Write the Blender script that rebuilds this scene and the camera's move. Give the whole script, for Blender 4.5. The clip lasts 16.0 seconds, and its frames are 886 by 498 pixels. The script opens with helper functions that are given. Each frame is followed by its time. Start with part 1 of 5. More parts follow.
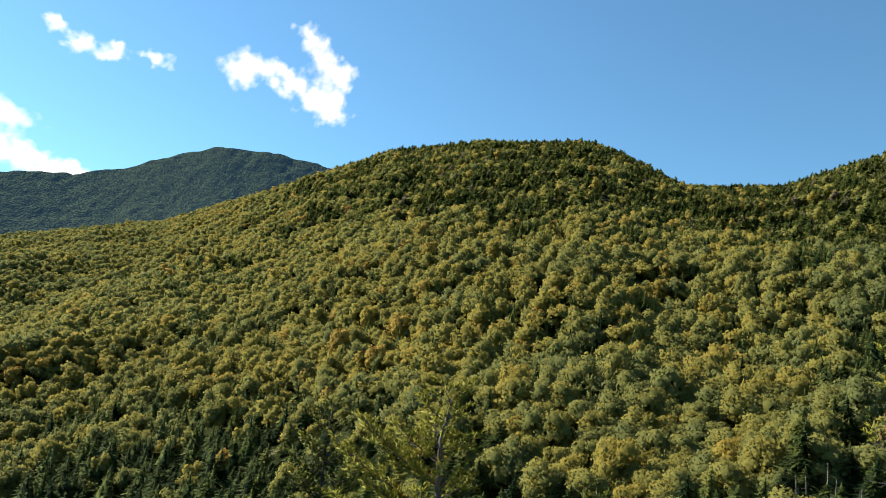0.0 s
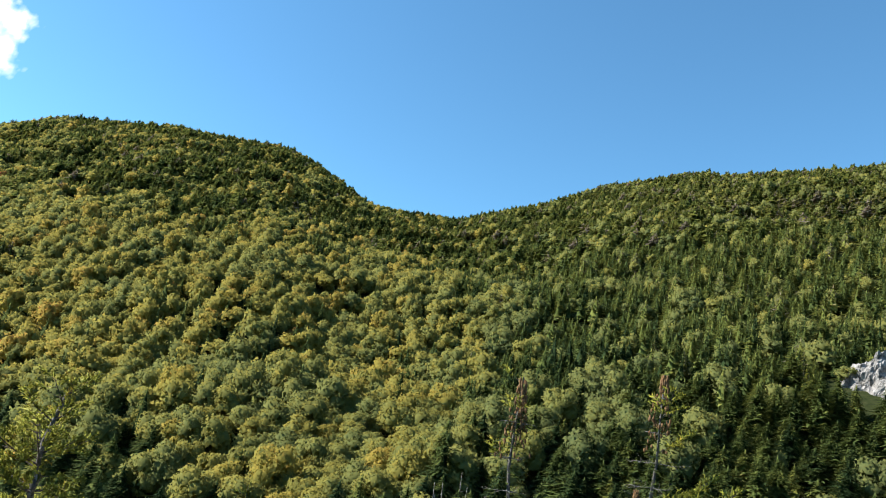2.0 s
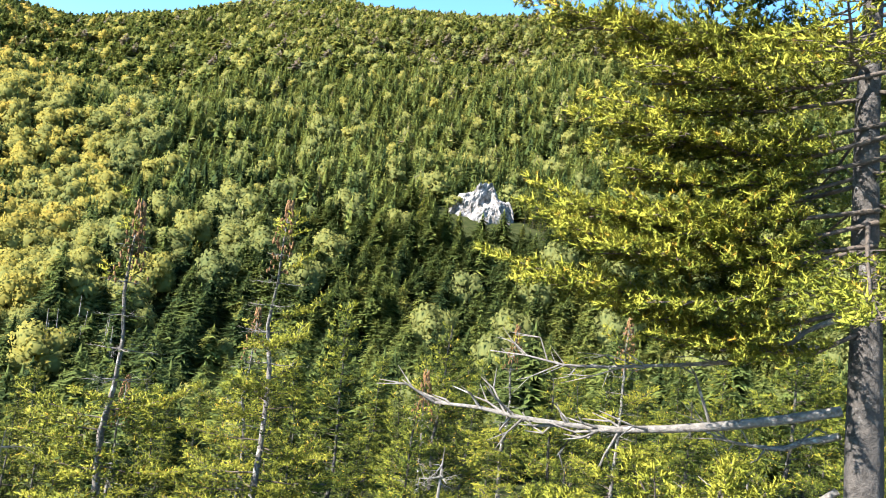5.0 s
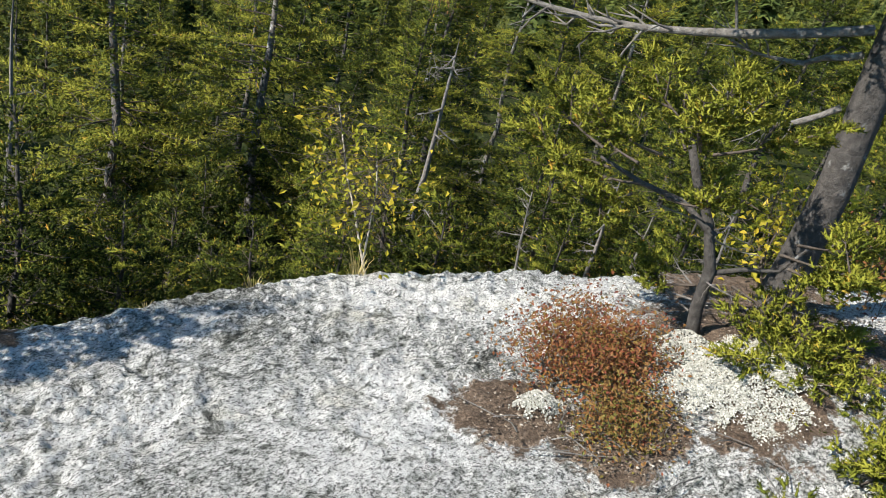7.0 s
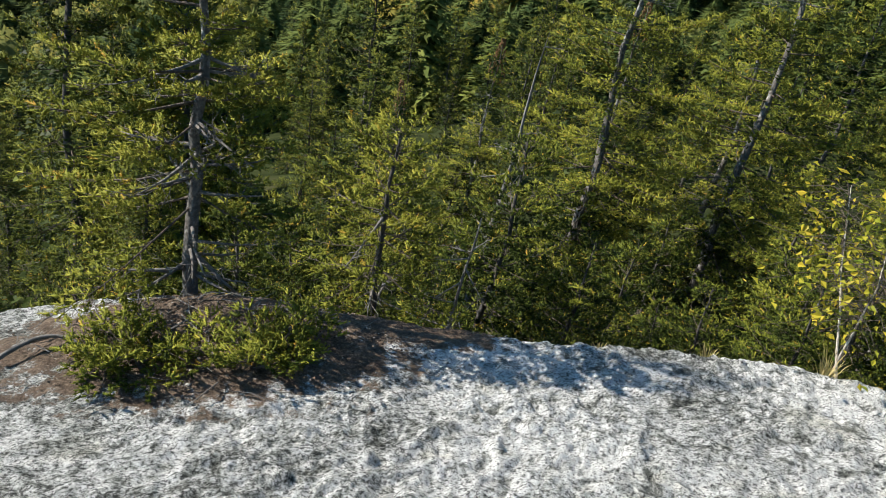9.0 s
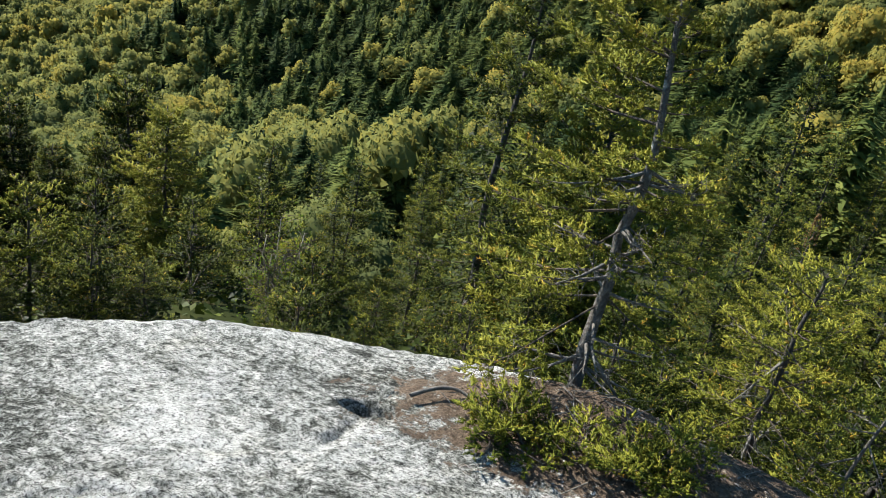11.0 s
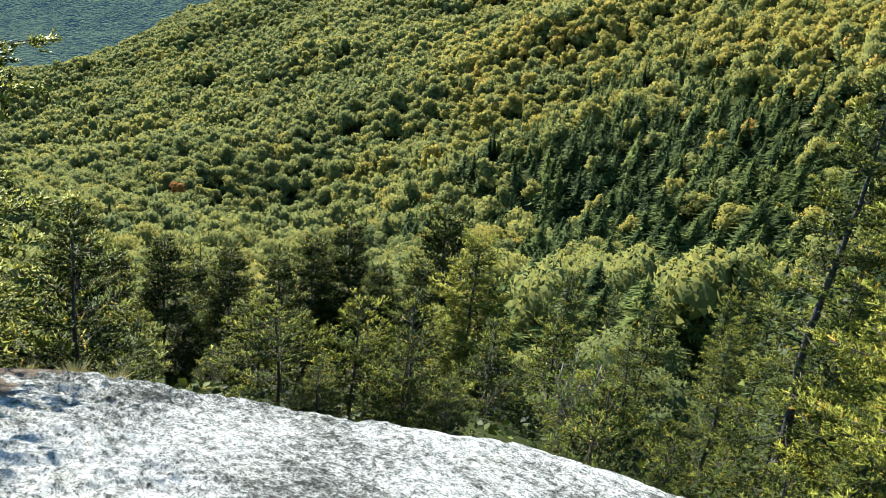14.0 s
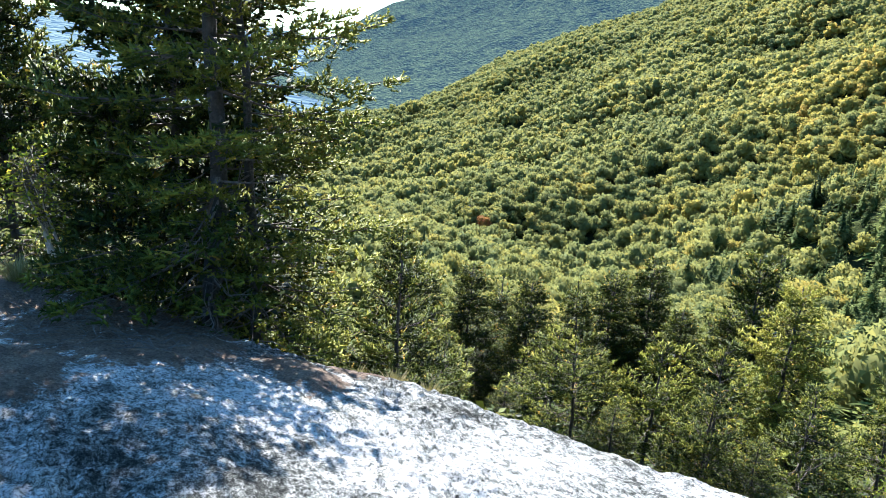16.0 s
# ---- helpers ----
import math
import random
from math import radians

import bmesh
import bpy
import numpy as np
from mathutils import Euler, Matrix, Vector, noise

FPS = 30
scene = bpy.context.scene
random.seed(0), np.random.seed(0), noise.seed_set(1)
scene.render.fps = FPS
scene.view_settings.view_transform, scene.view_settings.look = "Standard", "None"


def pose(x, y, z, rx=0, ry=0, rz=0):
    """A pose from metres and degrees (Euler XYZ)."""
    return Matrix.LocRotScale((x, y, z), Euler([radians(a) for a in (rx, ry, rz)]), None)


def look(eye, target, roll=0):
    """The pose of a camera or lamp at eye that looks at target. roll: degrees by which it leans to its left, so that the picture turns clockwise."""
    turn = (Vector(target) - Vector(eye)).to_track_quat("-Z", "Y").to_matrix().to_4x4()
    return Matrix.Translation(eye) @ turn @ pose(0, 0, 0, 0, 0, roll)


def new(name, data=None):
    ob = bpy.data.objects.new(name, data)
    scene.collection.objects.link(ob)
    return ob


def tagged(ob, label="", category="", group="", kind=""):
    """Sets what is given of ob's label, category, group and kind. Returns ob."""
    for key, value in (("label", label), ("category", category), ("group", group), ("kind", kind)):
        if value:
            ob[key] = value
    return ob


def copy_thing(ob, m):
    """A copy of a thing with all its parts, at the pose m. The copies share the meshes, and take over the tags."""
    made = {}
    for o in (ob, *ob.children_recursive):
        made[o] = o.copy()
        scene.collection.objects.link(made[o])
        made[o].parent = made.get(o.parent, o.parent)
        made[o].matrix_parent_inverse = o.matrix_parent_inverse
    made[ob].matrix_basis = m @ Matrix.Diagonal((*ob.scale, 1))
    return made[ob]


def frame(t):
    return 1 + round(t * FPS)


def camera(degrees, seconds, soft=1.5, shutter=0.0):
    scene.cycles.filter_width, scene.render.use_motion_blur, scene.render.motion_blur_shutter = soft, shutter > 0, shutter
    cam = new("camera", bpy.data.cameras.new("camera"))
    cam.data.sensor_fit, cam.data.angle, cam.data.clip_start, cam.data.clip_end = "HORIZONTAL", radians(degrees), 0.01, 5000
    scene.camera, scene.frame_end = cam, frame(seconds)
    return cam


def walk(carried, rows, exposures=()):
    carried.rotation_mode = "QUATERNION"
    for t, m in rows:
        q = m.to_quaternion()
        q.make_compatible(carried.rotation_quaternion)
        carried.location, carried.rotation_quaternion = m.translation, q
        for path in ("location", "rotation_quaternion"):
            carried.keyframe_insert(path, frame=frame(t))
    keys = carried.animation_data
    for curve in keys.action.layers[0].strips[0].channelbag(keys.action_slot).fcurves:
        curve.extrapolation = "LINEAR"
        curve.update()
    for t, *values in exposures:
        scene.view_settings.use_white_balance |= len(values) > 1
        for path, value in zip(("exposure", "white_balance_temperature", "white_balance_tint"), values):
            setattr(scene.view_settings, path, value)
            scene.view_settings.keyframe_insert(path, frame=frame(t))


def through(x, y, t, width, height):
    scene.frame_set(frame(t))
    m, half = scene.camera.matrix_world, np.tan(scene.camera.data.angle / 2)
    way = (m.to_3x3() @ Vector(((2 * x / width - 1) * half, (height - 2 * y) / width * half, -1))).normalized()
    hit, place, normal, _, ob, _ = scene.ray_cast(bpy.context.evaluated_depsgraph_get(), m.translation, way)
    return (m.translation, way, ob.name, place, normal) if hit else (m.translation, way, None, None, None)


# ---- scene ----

# ---------------------------------------------------------------- camera
PATH = [
    (0.0, 0.029, 0.298, 1.650, -0.62, 17.14, 6.88),
    (0.5, 0.102, 0.285, 1.666, -7.24, 17.22, 6.96),
    (1.0, 0.135, 0.306, 1.645, -13.15, 17.46, 7.07),
    (1.5, 0.146, 0.318, 1.654, -18.85, 18.54, 7.17),
    (2.0, 0.169, 0.323, 1.663, -25.61, 20.43, 6.23),
    (2.5, 0.187, 0.332, 1.664, -33.27, 21.51, 4.62),
    (3.0, 0.205, 0.331, 1.664, -39.97, 21.84, 2.81),
    (3.2, 0.214, 0.330, 1.671, -42.10, 21.56, 2.59),
    (5.3, 0.296, 0.250, 1.692, -55.85, 3.97, 2.53),
    (5.5, 0.291, 0.256, 1.681, -56.38, 0.16, 3.19),
    (6.0, 0.252, 0.244, 1.621, -57.56, -8.86, 4.17),
    (6.5, 0.253, 0.258, 1.592, -58.94, -16.10, 6.84),
    (7.0, 0.241, 0.279, 1.577, -56.31, -21.16, 7.61),
    (7.5, 0.226, 0.326, 1.556, -49.32, -22.37, 7.72),
    (8.0, 0.201, 0.369, 1.538, -40.29, -22.65, 8.57),
    (8.5, 0.157, 0.398, 1.538, -30.78, -21.76, 8.99),
    (9.0, 0.120, 0.404, 1.538, -21.12, -21.29, 8.44),
    (9.5, 0.082, 0.414, 1.545, -14.66, -19.93, 8.84),
    (10.0, 0.046, 0.379, 1.560, -4.74, -19.62, 7.57),
    (10.2, 0.010, 0.402, 1.575, -1.29, -19.44, 8.88),
    (12.3, -0.109, 0.336, 1.552, 18.79, -16.42, 11.66),
    (12.5, -0.123, 0.336, 1.549, 20.11, -15.81, 11.49),
    (13.0, -0.138, 0.324, 1.551, 24.85, -15.00, 10.72),
    (13.5, -0.145, 0.313, 1.559, 28.94, -14.22, 10.41),
    (14.0, -0.142, 0.300, 1.573, 33.48, -13.31, 9.82),
    (14.5, -0.162, 0.299, 1.571, 38.79, -11.79, 9.70),
    (15.0, -0.182, 0.282, 1.564, 45.06, -11.07, 9.09),
    (15.5, -0.208, 0.261, 1.546, 52.25, -11.51, 10.16),
    (16.0, -0.226, 0.262, 1.522, 56.84, -13.97, 8.65),
]
EXPOSURES = [(0.0, 1.02, 6700, 11), (2.0, 1.3, 6350, 9), (3.2, 1.4, 6050, 8), (5.3, 2.45, 6550, 14), (6.0, 2.25, 6550, 14), (7.0, 1.12, 6500, 11), (8.0, 1.08, 6500, 10), (10.2, 1.28, 6500, 10), (12.3, 1.45, 6450, 6), (14.0, 1.88, 6250, 6), (15.0, 2.3, 5950, 9), (16.0, 2.42, 5900, 13)]
# the ledge and all that was set out from it dip towards the valley
DIP = 6.8
LEVEL = pose(0, 0, 0, -DIP, 0, 0)
cam = camera(61.6, 16.0, soft=0.9)
walk(cam, [(t, LEVEL @ pose(x, y, z, 90 + p, 0, w) @ pose(0, 0, 0, 0, 0, r)) for t, x, y, z, w, p, r in PATH], EXPOSURES)

# ---------------------------------------------------------------- sky and sun
SUN_AZ, SUN_EL = -68.0, 41.0
world = bpy.data.worlds.new("sky")
scene.world = world
world.use_nodes = True
wn = world.node_tree.nodes
sky = wn.new("ShaderNodeTexSky")
sky.sky_type = "NISHITA"
sky.sun_disc = False
sky.altitude, sky.dust_density, sky.ozone_density = 500, 0.1, 1.5
wn["Background"].inputs["Strength"].default_value = 0.09
hue = wn.new("ShaderNodeMix")
hue.data_type, hue.blend_type = "RGBA", "MULTIPLY"
hue.inputs[0].default_value, hue.inputs[7].default_value = 1.0, (0.61, 0.97, 1.05, 1)
world.node_tree.links.new(sky.outputs[0], hue.inputs[6])
world.node_tree.links.new(hue.outputs[2], wn["Background"].inputs["Color"])
sun = new("sun", bpy.data.lights.new("sun", "SUN"))
sun.data.energy, sun.data.angle, sun.data.color = 5.0, radians(0.53), (1.0, 0.94, 0.84)
to_sun = Vector((math.sin(radians(SUN_AZ)) * math.cos(radians(SUN_EL)), math.cos(radians(SUN_AZ)) * math.cos(radians(SUN_EL)), math.sin(radians(SUN_EL))))
to_sun = LEVEL.to_3x3() @ to_sun
sky.sun_elevation, sky.sun_rotation = math.asin(to_sun.z), math.atan2(to_sun.x, to_sun.y)
sun.matrix_world = look(to_sun * 50, (0, 0, 0))

# ---------------------------------------------------------------- mesh helpers
rng = np.random.default_rng(7)


def arrays_mesh(name, verts, tris, tint=None, quads=None, smooth=False, extra=None, normals=None):
    """A mesh from arrays of vertices and triangles (or quads)."""
    me = bpy.data.meshes.new(name)
    verts = np.asarray(verts, np.float32).reshape(-1, 3)
    faces = np.asarray(quads if quads is not None else tris, np.int32)
    k = faces.shape[1]
    me.vertices.add(len(verts))
    me.vertices.foreach_set("co", verts.ravel())
    me.loops.add(faces.size)
    me.loops.foreach_set("vertex_index", faces.ravel())
    me.polygons.add(len(faces))
    me.polygons.foreach_set("loop_start", np.arange(0, faces.size, k, dtype=np.int32))
    me.polygons.foreach_set("use_smooth", np.full(len(faces), smooth, bool))
    for key, values in (("tint", tint), *(extra or {}).items()):
        if values is not None:
            at = me.attributes.new(key, "FLOAT", "POINT")
            at.data.foreach_set("value", np.asarray(values, np.float32).ravel())
    me.update(calc_edges=True)
    if normals is not None:
        me.normals_split_custom_set_from_vertices(np.asarray(normals, np.float32).reshape(-1, 3))
    return me


def thing(name, me=None, mat=None, label="", category="", group="", kind="", m=None):
    ob = new(name, me)
    if mat:
        me.materials.append(mat)
    ob.matrix_world = LEVEL if m is None else m
    return tagged(ob, label, category, group, kind)


def level(x, y, z):
    """Set out along the ledge's dip, to plumb."""
    c, s = math.cos(radians(DIP)), math.sin(radians(DIP))
    return x, c * y + s * z, c * z - s * y


def part(name, me, mat, parent, label=""):
    """One mesh object under a thing or a part."""
    ob = new(name, me)
    if mat and not me.materials:
        me.materials.append(mat)
    ob.parent = parent
    return tagged(ob, label)


def merge(parts):
    """Join (verts, tris, tint) triples."""
    vs, fs, ts, n = [], [], [], 0
    for v, f, t in parts:
        vs.append(v), fs.append(f + n), ts.append(np.broadcast_to(t, len(v)))
        n += len(v)
    return np.concatenate(vs), np.concatenate(fs), np.concatenate(ts)


def tube(pts, radii, sides=6):
    """A tapered tube along points."""
    pts = np.asarray(pts, float)
    radii = np.asarray(radii, float)
    tan = np.gradient(pts, axis=0)
    tan /= np.linalg.norm(tan, axis=1)[:, None] + 1e-9
    ref = np.where(np.abs(tan[:, 2:3]) > 0.85, [[1.0, 0, 0]], [[0, 0, 1.0]])
    a = np.cross(tan, ref)
    a /= np.linalg.norm(a, axis=1)[:, None] + 1e-9
    b = np.cross(tan, a)
    ang = np.linspace(0, 2 * np.pi, sides, endpoint=False)
    v = pts[:, None] + radii[:, None, None] * (a[:, None] * np.cos(ang)[None, :, None] + b[:, None] * np.sin(ang)[None, :, None])
    k = len(pts)
    i, j = np.meshgrid(np.arange(k - 1), np.arange(sides), indexing="ij")
    p, q = (i * sides + j).ravel(), (i * sides + (j + 1) % sides).ravel()
    f = np.concatenate([np.stack([p, q, q + sides], 1), np.stack([p, q + sides, p + sides], 1)])
    tip = np.arange((k - 1) * sides, k * sides)
    cap = np.stack([np.full(sides - 2, tip[0]), tip[1:-1], tip[2:]], 1)
    return v.reshape(-1, 3), np.concatenate([f, cap])


def unit(v):
    return v / (np.linalg.norm(v, axis=-1, keepdims=True) + 1e-9)


def smoothstep(a, b, x):
    t = np.clip((x - a) / (b - a), 0, 1)
    return t * t * (3 - 2 * t)


def fbm(x, y, size, octaves=4, seed=0.0):
    """Fractal noise over flat arrays, about -1 to 1."""
    return np.array([noise.fractal((a / size + seed, b / size - seed, seed), 1.0, 2.0, octaves) for a, b in zip(np.ravel(x), np.ravel(y))]).reshape(np.shape(x))


def value_noise(x, y, size, seed=0):
    """Quick smooth noise on big arrays, 0 to 1."""
    table = np.random.default_rng(seed).random((256, 256))
    u, v = np.asarray(x) / size + 1000.3, np.asarray(y) / size + 1000.7
    i, j = np.floor(u).astype(int), np.floor(v).astype(int)
    p, q = u - i, v - j
    p, q = p * p * (3 - 2 * p), q * q * (3 - 2 * q)
    at = lambda a, b: table[(i + a) % 256, (j + b) % 256]
    return (at(0, 0) * (1 - p) + at(1, 0) * p) * (1 - q) + (at(0, 1) * (1 - p) + at(1, 1) * p) * q


# ---------------------------------------------------------------- materials
def material(name):
    m = bpy.data.materials.new(name)
    m.use_nodes = True
    return m, m.node_tree.nodes, m.node_tree.links, m.node_tree.nodes["Principled BSDF"]


def ramp(nodes, stops):
    r = nodes.new("ShaderNodeValToRGB")
    while len(r.color_ramp.elements) < len(stops):
        r.color_ramp.elements.new(0.5)
    for e, (p, c) in zip(r.color_ramp.elements, stops):
        e.position, e.color = p, (*c, 1)
    return r


def tex_noise(nodes, links, scale, detail=4, rough=0.6, coord=None):
    n = nodes.new("ShaderNodeTexNoise")
    n.inputs["Scale"].default_value, n.inputs["Detail"].default_value, n.inputs["Roughness"].default_value = scale, detail, rough
    if coord is None:
        coord = nodes.new("ShaderNodeTexCoord").outputs["Object"]
    links.new(coord, n.inputs["Vector"])
    return n


def mix_color(nodes, links, fac, a, b, blend="MIX"):
    m = nodes.new("ShaderNodeMix")
    m.data_type, m.blend_type = "RGBA", blend
    for sock, val in ((m.inputs[0], fac), (m.inputs[6], a), (m.inputs[7], b)):
        if isinstance(val, bpy.types.NodeSocket):
            links.new(val, sock)
        elif isinstance(val, (int, float)):
            sock.default_value = val
        else:
            sock.default_value = (*val, 1)
    return m.outputs[2]


def math_node(nodes, links, op, a, b, c=None):
    m = nodes.new("ShaderNodeMath")
    m.operation = op
    for sock, val in zip(m.inputs, (a, b, c)):
        if isinstance(val, bpy.types.NodeSocket):
            links.new(val, sock)
        elif val is not None:
            sock.default_value = val
    return m.outputs[0]


def foliage(name, stops, through=0.35, rough=0.5, speckle=3.0, relief=0.0, gloss=0.15, stand=None):
    """Leaves: colour along a ramp by each tree's or shoot's tint, partly letting light through."""
    m, n, l, bsdf = material(name)
    tint = n.new("ShaderNodeAttribute")
    tint.attribute_name = "tint"
    grain = tex_noise(n, l, speckle, 3)
    jitter = n.new("ShaderNodeMath")
    jitter.operation = "MULTIPLY_ADD"
    jitter.inputs[1].default_value = 0.30
    l.new(grain.outputs["Fac"], jitter.inputs[0])
    shift = n.new("ShaderNodeMath")
    shift.operation = "SUBTRACT"
    shift.inputs[1].default_value = 0.15
    l.new(tint.outputs["Fac"], shift.inputs[0])
    l.new(shift.outputs[0], jitter.inputs[2])
    r = ramp(n, stops)
    turned = jitter.outputs[0]
    if stand is not None:
        # each stand's own tone, and a slow change along the slope
        split = n.new("ShaderNodeSeparateColor")
        l.new(n.new("ShaderNodeObjectInfo").outputs["Color"], split.inputs[0])
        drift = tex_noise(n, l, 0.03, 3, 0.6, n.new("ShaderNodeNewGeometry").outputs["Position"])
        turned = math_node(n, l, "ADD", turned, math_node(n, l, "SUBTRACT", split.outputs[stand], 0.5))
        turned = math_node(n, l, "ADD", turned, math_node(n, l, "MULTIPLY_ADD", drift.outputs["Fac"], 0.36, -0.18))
    l.new(turned, r.inputs["Fac"])
    l.new(r.outputs["Color"], bsdf.inputs["Base Color"])
    bsdf.inputs["Roughness"].default_value = rough
    bsdf.inputs["Specular IOR Level"].default_value = gloss
    if relief:
        leafy_grain = tex_noise(n, l, 1.6, 4, 0.75)
        bump = n.new("ShaderNodeBump")
        bump.inputs["Strength"].default_value, bump.inputs["Distance"].default_value = 1.0, relief
        l.new(leafy_grain.outputs["Fac"], bump.inputs["Height"])
        l.new(bump.outputs[0], bsdf.inputs["Normal"])
    glow = n.new("ShaderNodeBsdfTranslucent")
    l.new(r.outputs["Color"], glow.inputs["Color"])
    mix = n.new("ShaderNodeMixShader")
    mix.inputs[0].default_value = through
    l.new(bsdf.outputs[0], mix.inputs[1])
    l.new(glow.outputs[0], mix.inputs[2])
    l.new(mix.outputs[0], n["Material Output"].inputs["Surface"])
    return m


def bark(name, dark, light, scale=18.0, patch=(0.5, 0.5, 0.46), amount=0.45):
    m, n, l, bsdf = material(name)
    a = tex_noise(n, l, scale, 6, 0.7)
    r = ramp(n, [(0.3, dark), (0.7, light)])
    l.new(a.outputs["Fac"], r.inputs["Fac"])
    b = tex_noise(n, l, scale * 0.35, 5, 0.65)
    mask = ramp(n, [(1 - amount, (0, 0, 0)), (1 - amount + 0.12, (1, 1, 1))])
    l.new(b.outputs["Fac"], mask.inputs["Fac"])
    l.new(mix_color(n, l, mask.outputs["Color"], r.outputs["Color"], patch), bsdf.inputs["Base Color"])
    bsdf.inputs["Roughness"].default_value = 0.9
    bump = n.new("ShaderNodeBump")
    bump.inputs["Strength"].default_value, bump.inputs["Distance"].default_value = 1.0, 0.022
    l.new(a.outputs["Fac"], bump.inputs["Height"])
    l.new(bump.outputs[0], bsdf.inputs["Normal"])
    return m


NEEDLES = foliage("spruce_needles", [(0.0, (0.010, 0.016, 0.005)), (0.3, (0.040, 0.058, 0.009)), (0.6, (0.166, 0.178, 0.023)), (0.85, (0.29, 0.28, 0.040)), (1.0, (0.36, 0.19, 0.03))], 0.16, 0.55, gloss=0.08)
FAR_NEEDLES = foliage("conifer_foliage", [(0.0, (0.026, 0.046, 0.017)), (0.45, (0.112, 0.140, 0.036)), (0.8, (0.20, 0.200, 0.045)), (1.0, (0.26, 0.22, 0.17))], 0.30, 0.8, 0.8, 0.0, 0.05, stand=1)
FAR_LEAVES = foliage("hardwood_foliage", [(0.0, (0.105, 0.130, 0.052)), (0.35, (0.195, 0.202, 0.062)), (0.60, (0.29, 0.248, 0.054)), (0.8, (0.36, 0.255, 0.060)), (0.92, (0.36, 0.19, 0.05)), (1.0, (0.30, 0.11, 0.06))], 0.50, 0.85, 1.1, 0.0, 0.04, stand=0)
BIRCH_LEAVES = foliage("birch_leaves", [(0.0, (0.10, 0.17, 0.02)), (0.5, (0.30, 0.30, 0.03)), (1.0, (0.50, 0.38, 0.04))], 0.45, 0.45, 20)
BUSH_LEAVES = foliage("huckleberry_leaves", [(0.0, (0.12, 0.13, 0.03)), (0.35, (0.20, 0.11, 0.035)), (0.7, (0.20, 0.065, 0.035)), (1.0, (0.13, 0.035, 0.03))], 0.2, 0.5, 15)
GRASS = foliage("dry_grass_blades", [(0.0, (0.22, 0.20, 0.06)), (1.0, (0.45, 0.36, 0.17))], 0.3, 0.6, 15)
LICHEN = foliage("reindeer_lichen_tips", [(0.0, (0.20, 0.20, 0.165)), (1.0, (0.58, 0.575, 0.52))], 0.1, 0.9, 12)
BARK = bark("spruce_bark", (0.020, 0.018, 0.016), (0.080, 0.072, 0.065), 24, (0.24, 0.245, 0.235), 0.40)
TWIG = bark("spruce_twigs", (0.04, 0.031, 0.024), (0.12, 0.095, 0.075), 30, (0.25, 0.24, 0.215), 0.36)
GREY_WOOD = bark("weathered_dead_wood", (0.08, 0.073, 0.066), (0.21, 0.195, 0.175), 30, (0.34, 0.335, 0.31), 0.40)
CONES = bark("cone_scales", (0.09, 0.045, 0.018), (0.26, 0.14, 0.05), 60, (0.30, 0.19, 0.09), 0.4)
PALE_BARK = bark("pale_lichened_bark", (0.05, 0.045, 0.04), (0.17, 0.155, 0.14), 34, (0.34, 0.345, 0.325), 0.44)
BIRCH_BARK = bark("birch_bark", (0.35, 0.30, 0.24), (0.62, 0.56, 0.47), 40, (0.12, 0.09, 0.07), 0.36)


